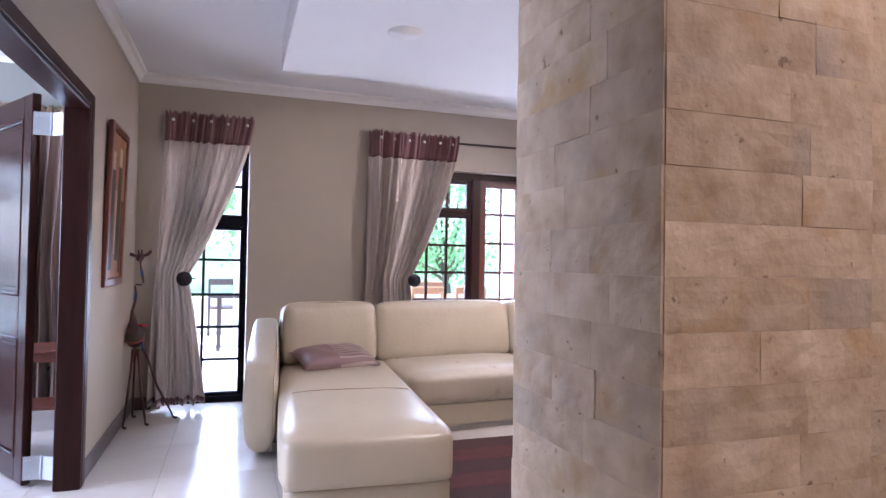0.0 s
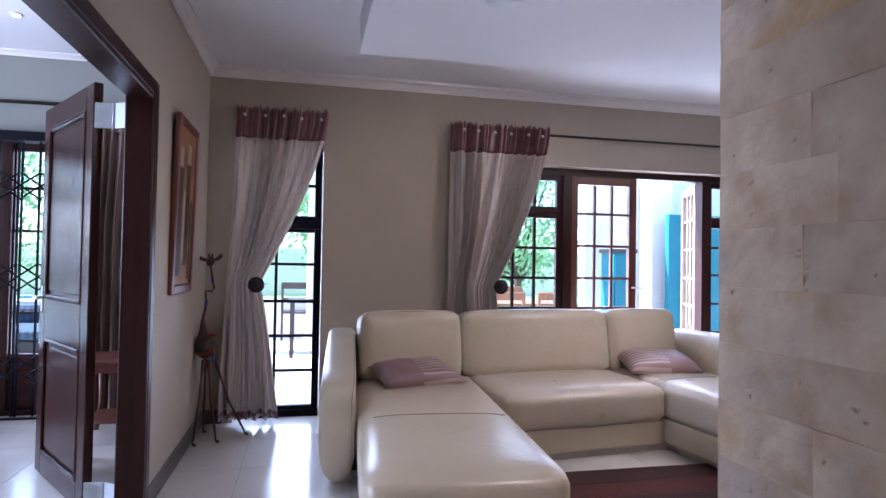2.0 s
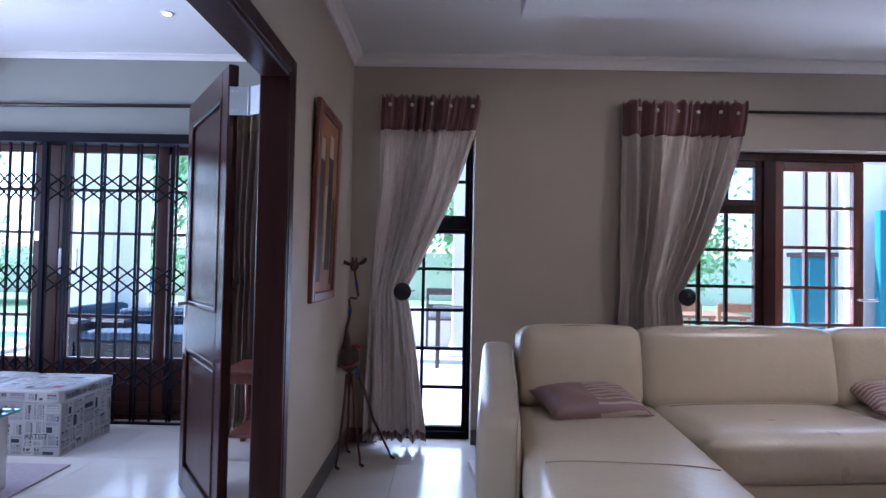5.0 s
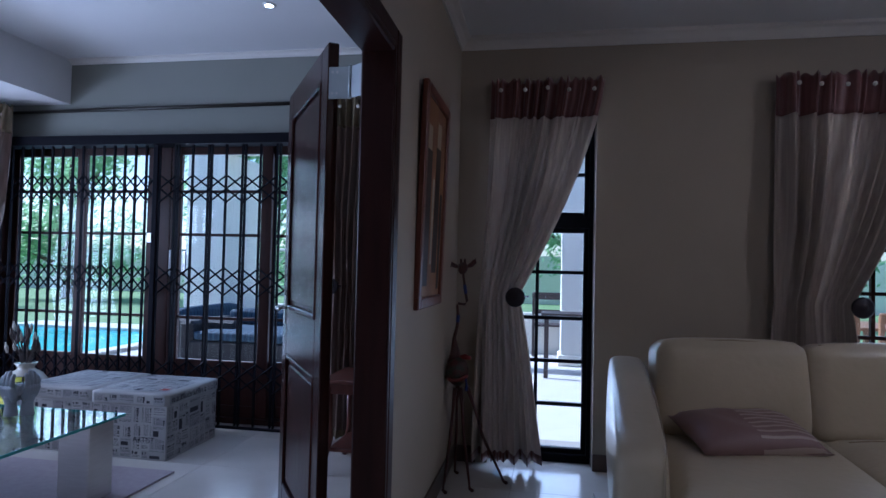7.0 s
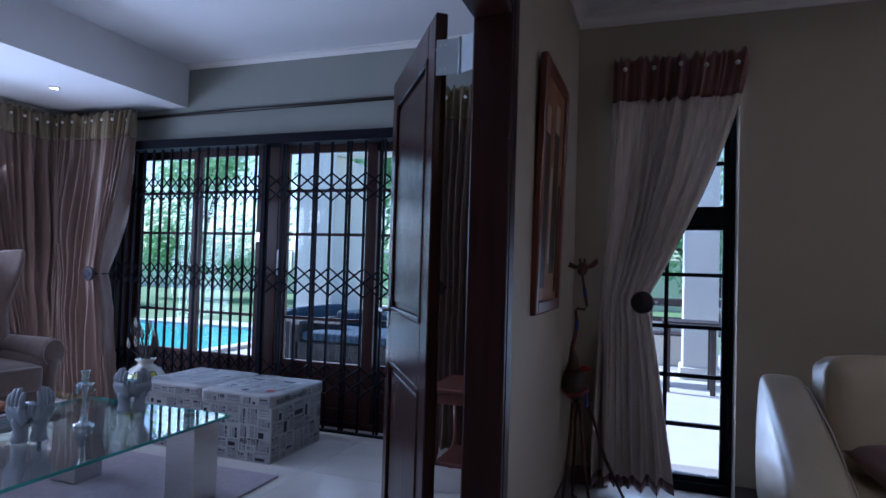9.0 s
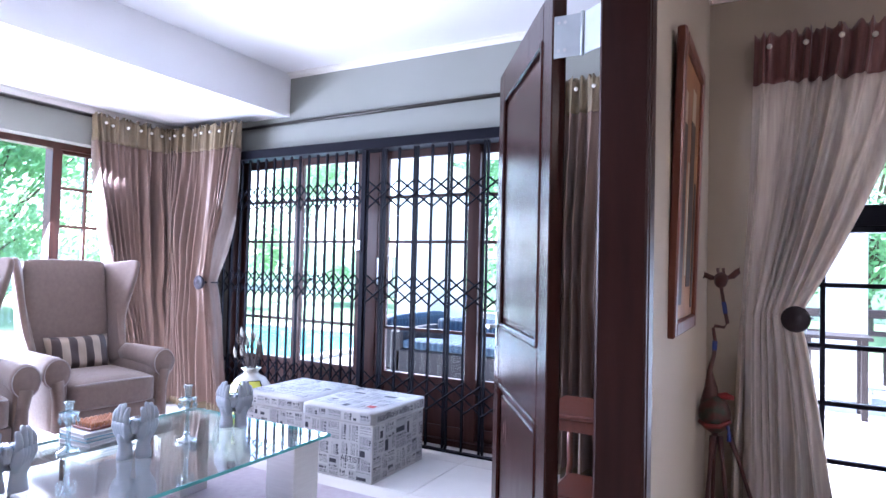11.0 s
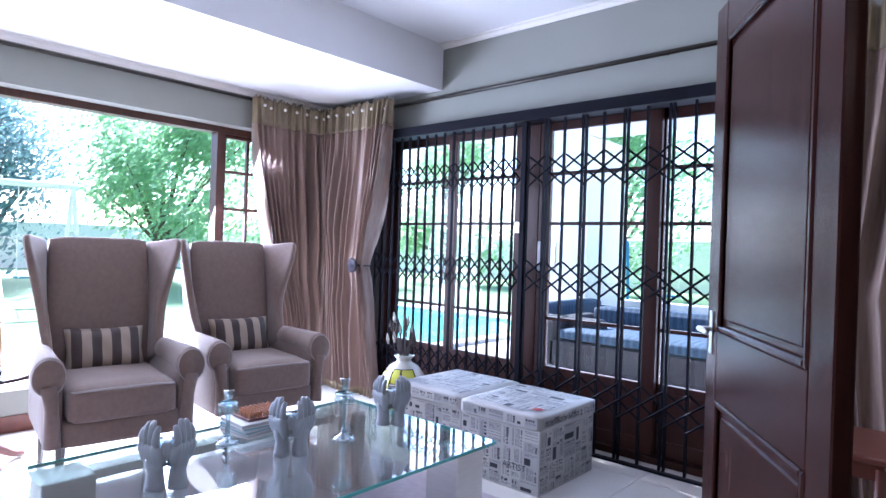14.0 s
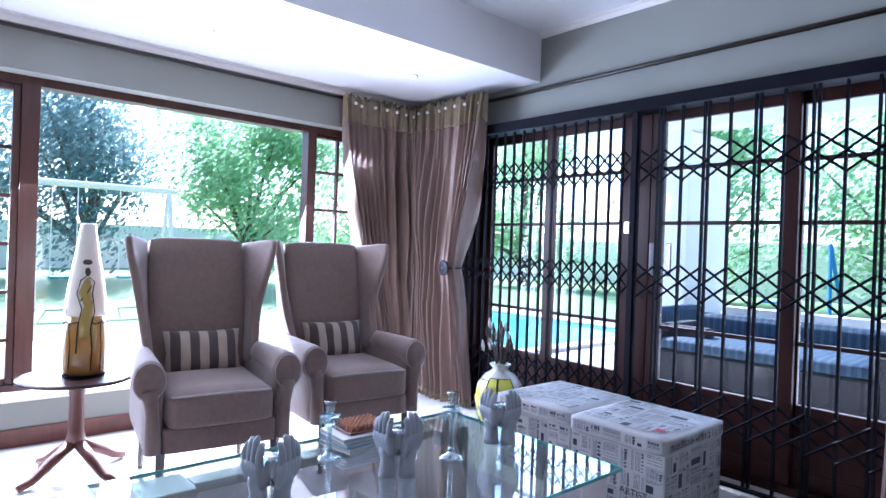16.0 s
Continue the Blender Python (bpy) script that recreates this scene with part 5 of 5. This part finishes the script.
for k in range(22):
    a, l = rr.uniform(0, 6.28), rr.uniform(.08, .22)
    tip = (rr.uniform(.03, .12) * math.cos(a), rr.uniform(.03, .12) * math.sin(a), .38 + l)
    stem = part("dried_stem", tube(bmesh.new(), [(0.01 * math.cos(a), 0.01 * math.sin(a), .30), (tip[0] * .5, tip[1] * .5, .38 + l * .5), tip], [.003, .003, .002], 5), M_DARKP, fv)
    part("seed_head", tube(bmesh.new(), [tip, (tip[0] * 1.05, tip[1] * 1.05, tip[2] + .03), (tip[0] * 1.1, tip[1] * 1.1, tip[2] + .07)], [.006, .012, .003], 6), M_DARKP if k % 4 else M_CREAMG, stem)

# ---- small wooden table behind the door leaf ----
st2 = base("corner_table", Matrix.Translation((-0.30, 8.55, 0)), "small reddish wooden corner table behind open door", "side table")
part("tabletop", boxes((-.22, .22, -.22, .22, .52, .545), bevel=.006), M_WOODR, st2)
part("apron", boxes((-.19, .19, -.19, .19, .46, .52)), M_WOODR, st2)
part("shelf", boxes((-.18, .18, -.18, .18, .13, .15), bevel=.005), M_WOODR, st2)
for sx in (-1, 1):
    for sy in (-1, 1):
        part("leg", tube(bmesh.new(), [(sx * .18, sy * .18, .50), (sx * .17, sy * .17, .2), (sx * .21, sy * .21, 0)], [.020, .016, .018], 8), M_WOODR, st2, smooth=True)

# ---- outside: patio, garden, trees ----
def tree(name, label, x, y, h, trunk_h, crown, seed, leaves=2600, leaf=0.16, mat=None):
    rnd = random.Random(seed)
    ob = base(name, Matrix.Translation((x, y, -0.25)), label, "tree", group="garden trees")
    bm = bmesh.new()
    tube(bm, [(0, 0, 0), (.05, 0, trunk_h * .5), (0, .05, trunk_h), (.1, 0, h * .75)], [h * .035, h * .026, h * .02, h * .006], 8)
    clumps = []
    for k in range(16):
        a, f = rnd.uniform(0, 6.28), rnd.uniform(.3, 1)
        z = trunk_h + (h - trunk_h) * rnd.uniform(.05, .95)
        r = crown * f * (1 - .5 * abs((z - trunk_h) / (h - trunk_h) - .4))
        tip = Vector((r * math.cos(a), r * math.sin(a), z))
        tube(bm, [(0, 0, trunk_h * rnd.uniform(.7, 1.1)), tip * .5 + Vector((0, 0, z * .1 + trunk_h * .3)), tip], [h * .012, h * .007, h * .003], 5)
        clumps += [tip, tip * .6 + Vector((0, 0, z * .4))]
    part("trunk", bm, M_BARK, ob)
    verts, faces = [], []
    for i in range(leaves):
        c = rnd.choice(clumps)
        p = c + Vector([rnd.gauss(0, crown * .17) for _ in range(3)])
        n = Vector([rnd.gauss(0, 1) for _ in range(3)]).normalized()
        t = n.orthogonal().normalized()
        b = n.cross(t)
        s = leaf * rnd.uniform(.6, 1.3)
        k = len(verts)
        verts += [p - t * s, p - b * s * .45, p + t * s, p + b * s * .45 + n * s * .2]
        faces.append((k, k + 1, k + 2, k + 3))
    me = bpy.data.meshes.new("crown")
    me.from_pydata(verts, [], faces)
    me.materials.append(mat or M_LEAF)
    cr = new("crown", me)
    cr.parent = ob
    return ob


tree("tree", "bushy light green garden tree in lawn", -19.5, 14.3, 5.6, 1.3, 3.2, 1, 13000, .105)
tree("tree", "tall dark green tree behind swing set", -24, 10.6, 7.5, 1.0, 4.0, 2, 13000, .10, M_LEAFD)
tree("tree", "dark green tree beside the boundary wall", -23, 6.0, 6.0, 1.2, 3.2, 3, 4500, .15, M_LEAFD)
for i, (x, y, h, c) in enumerate(((-16, 24, 6.0, 3.0), (-9.5, 25, 6.5, 3.2), (-3.5, 24, 5.5, 3.0), (2.5, 25, 6.5, 3.2), (8, 24, 6, 3), (13.5, 23, 6, 3), (-20, 19.5, 5, 3))):
    tree("tree", "leafy green tree beyond the patio lawn", x, y, h, 1.0, c, 20 + i, 7000, .11)
structure("boundary_wall", boxes((-30, -29.7, -20, 30, -.22, 1.7), (-29.7, 30, 29.7, 30, -.22, 1.7)), M_PLASTER, "pale plastered garden boundary wall")

# swing set with white beam
sw = base("swing_set", Matrix.Translation((-14, 8.85, -.22)), "white timber swing set with rope swings on lawn", "swing set")
M_WHITEW = material("white_timber", (0.62, 0.58, 0.52), 0.7, second=(0.7, 0.66, 0.6), scale=6)
SZ = 2.42
part("beam", tube(bmesh.new(), [(0, -1.35, SZ), (0, 1.35, SZ)], .07, 10), M_WHITEW, sw)
for yy in (-1.25, 1.25):
    for xx in (-.7, .7):
        part("post", tube(bmesh.new(), [(0, yy, SZ), (xx, yy, 0)], .05, 10), M_WHITEW, sw)
for yy in (-.9, .3):
    s = part("seat", boxes((-.12, .12, yy - .02, yy + .46, .55, .60), bevel=.01), M_TURQ, sw)
    for k in (0, .44):
        part("rope", tube(bmesh.new(), [(0, yy + k, .60), (0, yy + k, SZ)], .012, 5), M_WHITEW, s)

sw2 = base("swing_set", Matrix.Translation((-5.35, 20.0, -.22)), "blue metal swing frame beyond the pool", "swing set")
M_BLUEF = material("blue_metal", (0.02, 0.16, 0.34), 0.5)
part("beam", tube(bmesh.new(), [(-1.1, 0, 1.75), (1.1, 0, 1.75)], .04, 8), M_WHITEW, sw2)
for xx in (-1.1, 1.1):
    for yy in (-.5, .5):
        part("post", tube(bmesh.new(), [(xx, 0, 1.75), (xx * 1.15, yy, 0)], .04, 8), M_BLUEF, sw2)
s = part("seat", boxes((-.2, .2, -.1, .1, .45, .49)), M_BLUEF, sw2)
for k in (-.18, .18):
    part("rope", tube(bmesh.new(), [(k, 0, .49), (k, 0, 1.75)], .012, 5), M_WHITEW, s)

ph = base("playhouse", Matrix.Translation((-15.5, 4.4, -.22)), "wooden garden playhouse with gabled roof and ladder", "playhouse")
part("platform", boxes((-1, 1, -1, 1, 1.2, 1.3)), M_BARK, ph)
for sx in (-1, 1):
    for sy in (-1, 1):
        part("post", boxes((sx * .95 - .05, sx * .95 + .05, sy * .95 - .05, sy * .95 + .05, 0, 2.6)), M_BARK, ph)
for i in range(7):
    part("board", boxes((.96, 1.0, -.9 + i * .26, -.68 + i * .26, 1.3, 2.0)), M_WOODR, ph)
bm = bmesh.new()
v = [bm.verts.new(p) for p in ((-1.2, -1.2, 2.6), (-1.2, 1.2, 2.6), (-1.2, 0, 3.6), (1.2, -1.2, 2.6), (1.2, 1.2, 2.6), (1.2, 0, 3.6))]
for f in ((0, 2, 1), (3, 4, 5), (0, 3, 5, 2), (1, 2, 5, 4), (0, 1, 4, 3)):
    bm.faces.new([v[i] for i in f])
part("roof", bm, M_WOODR, ph)

# pool
pool = structure("pool_water", boxes((-9.3, -5.0, 11.4, 14.4, -.03, -.024)), material("pool_water", (0.10, 0.50, 0.55), 0.05, second=(0.14, 0.60, 0.62), scale=3, bump=.2, bump_scale=6), "turquoise swimming pool water")
structure("pool_edge", boxes((-9.5, -4.8, 11.2, 11.4, -.03, 0.02), (-9.5, -4.8, 14.4, 14.6, -.03, 0.02), (-5.0, -4.8, 11.4, 14.4, -.03, 0.02), (-9.5, -9.3, 11.4, 14.4, -.03, 0.02)), M_PAVE, "pale stone pool edge")

# patio roof and columns
structure("patio_beam", boxes((-4.4, 6.8, 13.0, 13.3, 2.75, 3.05)), M_PLASTER, "plastered beam over the patio columns")
for i, (x, y) in enumerate(((1.1, 13.15), (6.55, 13.15))):
    c = base("column", Matrix.Translation((x, y, -.03)), "square cream plastered patio column", "column", group="patio columns", kind="structure")
    part("shaft", boxes((-.19, .19, -.19, .19, 0, 2.78), bevel=.01), M_PLASTER, c)
    part("plinth", boxes((-.22, .22, -.22, .22, 0, .14), bevel=.01), M_PLASTER, c)
pier = base("column", Matrix.Translation((-4.08, 13.53, -.03)), "broad cream plastered patio pier", "column", group="patio columns", kind="structure")
part("shaft", boxes((-.31, .31, -.53, .53, 0, 2.78), bevel=.01), M_PLASTER, pier)
part("plinth", boxes((-.34, .34, -.56, .56, 0, .14), bevel=.01), M_PLASTER, pier)
structure("patio_wall", boxes((-3.74, 1.0, 14.0, 14.2, -.03, .55)), M_PLASTER, "low plastered patio wall")

M_WICK = material("dark_wicker", (0.010, 0.009, 0.012), 0.7, second=(0.028, 0.025, 0.028), scale=60, amount=.2, bump=.8, bump_scale=120)
M_BLUEC = stripes("blue_striped_cushion", (0.014, 0.035, 0.065), (0.035, 0.07, 0.11), 0.07, 0.4, axis=0, rough=.8)
def patio_sofa(x, y, a, w, lb):
    ob = base("patio_sofa", Matrix.Translation((x, y, -.03)) @ Matrix.Rotation(radians(a), 4, "Z"), lb, "outdoor sofa", group="patio sofas")
    part("base", boxes((-w / 2, w / 2, -.42, .52, .05, .34), bevel=.02), M_WICK, ob)
    part("back", boxes((-w / 2, w / 2, .52, .62, .05, .62), bevel=.03), M_WICK, ob)
    for s in (-1, 1):
        part("arm", boxes((s * w / 2 - .08, s * w / 2 + .08, -.42, .52, .05, .55), bevel=.03), M_WICK, ob)
    part("seat_cushion", cushion_bm(-w / 2 + .09, w / 2 - .09, -.42, .42, .34, .45, puff=.01), M_BLUEC, ob, smooth=True)
    part("back_cushion", cushion_bm(-w / 2 + .09, w / 2 - .09, .38, .51, .45, .64, puff=.02), M_BLUEC, ob, smooth=True)


patio_sofa(-2.3, 11.7, 0, 1.9, "dark wicker patio sofa with blue striped cushions by grille")
patio_sofa(-3.2, 12.4, 90, 1.6, "dark wicker patio sofa with blue cushions beside pool")

M_TEAK = material("teak", (0.25, 0.12, 0.06), 0.5, second=(0.32, 0.17, 0.09), scale=8, stretch=(4, 4, 1))
def patio_table(x, y, w, d, mat, lb):
    ob = base("patio_table", Matrix.Translation((x, y, -.03)), lb, "outdoor table")
    n = 6
    for i in range(n):
        part("slat", boxes((-w / 2, w / 2, -d / 2 + i * d / n, -d / 2 + (i + .9) * d / n, .70, .73)), mat, ob)
    for sx in (-1, 1):
        for sy in (-1, 1):
            part("leg", boxes((sx * (w / 2 - .06) - .025, sx * (w / 2 - .06) + .025, sy * (d / 2 - .06) - .025, sy * (d / 2 - .06) + .025, 0, .70)), mat, ob)


def patio_chair(x, y, a, mat, lb):
    ob = base("patio_chair", Matrix.Translation((x, y, -.03)) @ Matrix.Rotation(radians(a), 4, "Z"), lb, "outdoor chair", group="patio chairs")
    part("seat", boxes((-.22, .22, -.22, .22, .42, .45), bevel=.008), mat, ob)
    for sx in (-1, 1):
        for sy, h in ((-1, .42), (1, .86)):
            part("leg", boxes((sx * .20 - .018, sx * .20 + .018, sy * .20 - .018, sy * .20 + .018, 0, h)), mat, ob)
    part("top_rail", boxes((-.22, .22, .185, .215, .80, .90), bevel=.012), mat, ob)
    part("back_rail", boxes((-.20, .20, .19, .21, .60, .66)), mat, ob)
    return ob


M_DKT = material("dark_garden_metal", (0.05, 0.035, 0.035), 0.5)
patio_table(3.3, 12.0, 1.9, .95, M_TEAK, "wooden slatted patio dining table")
for k, x in enumerate((2.7, 3.3, 3.9)):
    patio_chair(x, 11.3, 180, M_TEAK, "wooden patio dining chair facing table")
    patio_chair(x, 12.7, 0, M_TEAK, "wooden patio dining chair beyond table")
patio_table(0.95, 12.2, .55, .45, M_DKT, "small dark patio side table")
patio_chair(0.75, 13.9, 180, M_DKT, "dark slatted patio chair near column")
patio_chair(1.4, 14.1, 180, M_DKT, "dark slatted patio chair near column")

tq = base("turquoise_cabinet", Matrix.Translation((7.4, 12.6, -.03)), "tall turquoise painted board with black rails on patio", "outdoor board")
part("panel", boxes((-1.0, 1.8, -.05, .05, 0, 2.06), bevel=.01), M_TURQ, tq)
for x in (-.75, .1, .9):
    part("rail", tube(bmesh.new(), [(x + .22, -.05, 1.42), (x + .20, -.14, 1.42), (x + .04, -.16, 1.40), (x, -.16, 1.30), (x - .03, -.16, .40), (x - .03, -.05, .34)], .02, 8), M_BLACK, tq, smooth=True)
cb = base("patio_cabinet", Matrix.Translation((5.65, 12.75, -.03)), "narrow turquoise patio cabinet with dark top", "cabinet")
part("body", boxes((-.18, .18, -.2, .2, 0, 1.44), bevel=.006), M_TURQ, cb)
part("top", boxes((-.21, .21, -.23, .23, 1.44, 1.50), bevel=.006), M_DKT, cb)
part("door", boxes((-.16, .16, -.215, -.202, .05, 1.40), bevel=.004), M_TURQ, cb)
structure("patio_end_wall", boxes((5.4, 9.0, 13.4, 13.6, -.03, 2.9)), M_PLASTER, "cream plastered patio end wall")

# open garden door leaf
M_LEAFW = material("weathered_timber", (0.30, 0.25, 0.21), 0.6, second=(0.20, 0.14, 0.10), scale=9)
ol = base("door_leaf", Matrix.Translation((4.43, Y1 + .06, 0)) @ Matrix.Rotation(radians(67), 4, "Z"), "weathered pale-painted glazed garden door leaf standing open outwards", "door")
pane_grid(ol, 0.0, 0.62, 0.02, 1.975, 3, [0.56, 0.84, 1.10, 1.38, 1.66], 0.0, wood=M_LEAFW, frame_w=0.07, sash="leaf_frame")
part("hinge", boxes((-.01, .05, -.03, -.024, 1.72, 1.82), (-.01, .05, -.03, -.024, .2, .3)), M_CHROME, ol)
part("lever_handle", tube(tube(bmesh.new(), [(3.72, Y1 - .02, 1.02), (3.72, Y1 - .075, 1.02)], .009), [(3.72, Y1 - .07, 1.02), (3.83, Y1 - .07, 1.02)], .008), M_CHROME, d1, smooth=True)

# ---- stone cladding ----
def stone_meshes():
    out = []
    for k in range(8):
        rnd = random.Random(40 + k)
        bm = bmesh.new()
        nx, nz = 6, 4
        lean, tip = rnd.uniform(-.04, .04), rnd.uniform(-.04, .04)
        g = [[bm.verts.new((i / nx, -.84 - lean * (i / nx - .5) - tip * (j / nz - .5) - rnd.random() * (.06 if i in (0, nx) or j in (0, nz) else .20), j / nz)) for i in range(nx + 1)] for j in range(nz + 1)]
        for j in range(nz):
            for i in range(nx):
                bm.faces.new((g[j][i], g[j][i + 1], g[j + 1][i + 1], g[j + 1][i]))
        bk = [bm.verts.new((x, 0, z)) for x, z in ((0, 0), (1, 0), (1, 1), (0, 1))]
        bm.faces.new([bk[0], bk[1]] + [g[0][i] for i in range(nx, -1, -1)])
        bm.faces.new([bk[2], bk[3]] + [g[nz][i] for i in range(0, nx + 1)])
        bm.faces.new([bk[3], bk[0]] + [g[j][0] for j in range(0, nz + 1)])
        bm.faces.new([bk[1], bk[2]] + [g[j][nx] for j in range(nz, -1, -1)])
        me = bpy.data.meshes.new("stone")
        bm.to_mesh(me)
        bm.free()
        me.materials.append(M_STONE)
        out.append(me)
    return out


STONES = stone_meshes()
col = structure("stone_column", boxes((1.645, 2.13, 4.415, 4.985, 0, 2.42)), M_MORTAR, "column clad in rough split limestone courses")
cw = structure("stone_wall", boxes((2.13, 3.8, 4.515, 4.85, 0, 2.42)), M_MORTAR, "wall clad in rough split limestone courses")


def clad(parent, origin, along, length, out_angle, seed, h=0.0984, courses=25):
    rnd = random.Random(seed)
    for c in range(courses):
        s = 0.0
        while s < length - 1e-4:
            w = min(rnd.uniform(.16, .42), length - s)
            if length - s - w < .09:
                w = length - s
            ob = new("stone", rnd.choice(STONES))
            ob.parent = parent
            p = Vector(origin) + Vector(along) * (s + .0008)
            depth = rnd.uniform(.0195, .022)
            ob.matrix_basis = Matrix.Translation((p.x, p.y, c * h - .0017)) @ Matrix.Rotation(out_angle, 4, "Z") @ Matrix.Diagonal((w - .0004, depth, h - .0004, 1))
            s += w


clad(col, (1.645, 4.985, 0), (0, -1, 0), 0.585, radians(-90), 5)
clad(col, (1.632, 4.415, 0), (1, 0, 0), 0.50, 0.0, 6)
clad(cw, (2.135, 4.515, 0), (1, 0, 0), 0.75, 0.0, 7)

# ---- floor tiles ----
T = 0.60
bm = bmesh.new()
box(bm, -T / 2 + .0015, T / 2 - .0015, -T / 2 + .0015, T / 2 - .0015, -.012, 0.0)
tile_me = mesh_of("tile", bm, M_TILE)
floor_ob = bpy.data.objects["floor"]
bm = bmesh.new()
for i in range(-8, 11):
    for j in range(-14, 3):
        cx, cy = .56 + T * (i + .5), 7.76 + T * (j + .5)
        x0, x1 = max(cx - T / 2, -4.3), min(cx + T / 2, 6.6)
        y0, y1 = max(cy - T / 2, -.5), min(cy + T / 2, N2)
        if x1 - x0 < .02 or y1 - y0 < .02:
            continue
        whole = x1 - x0 > T - .01 and y1 - y0 > T - .01
        if whole and cx < 5.0 and cy > 3.4:
            t = new("tile", tile_me)
            t.parent = floor_ob
            t.location = (cx, cy, 0)
        else:
            box(bm, x0 + .0015, x1 - .0015, y0 + .0015, y1 - .0015, -.012, 0.0)
rest = part("tile_remainder", bm, M_TILE, floor_ob)
tagged(rest, kind="stuff")
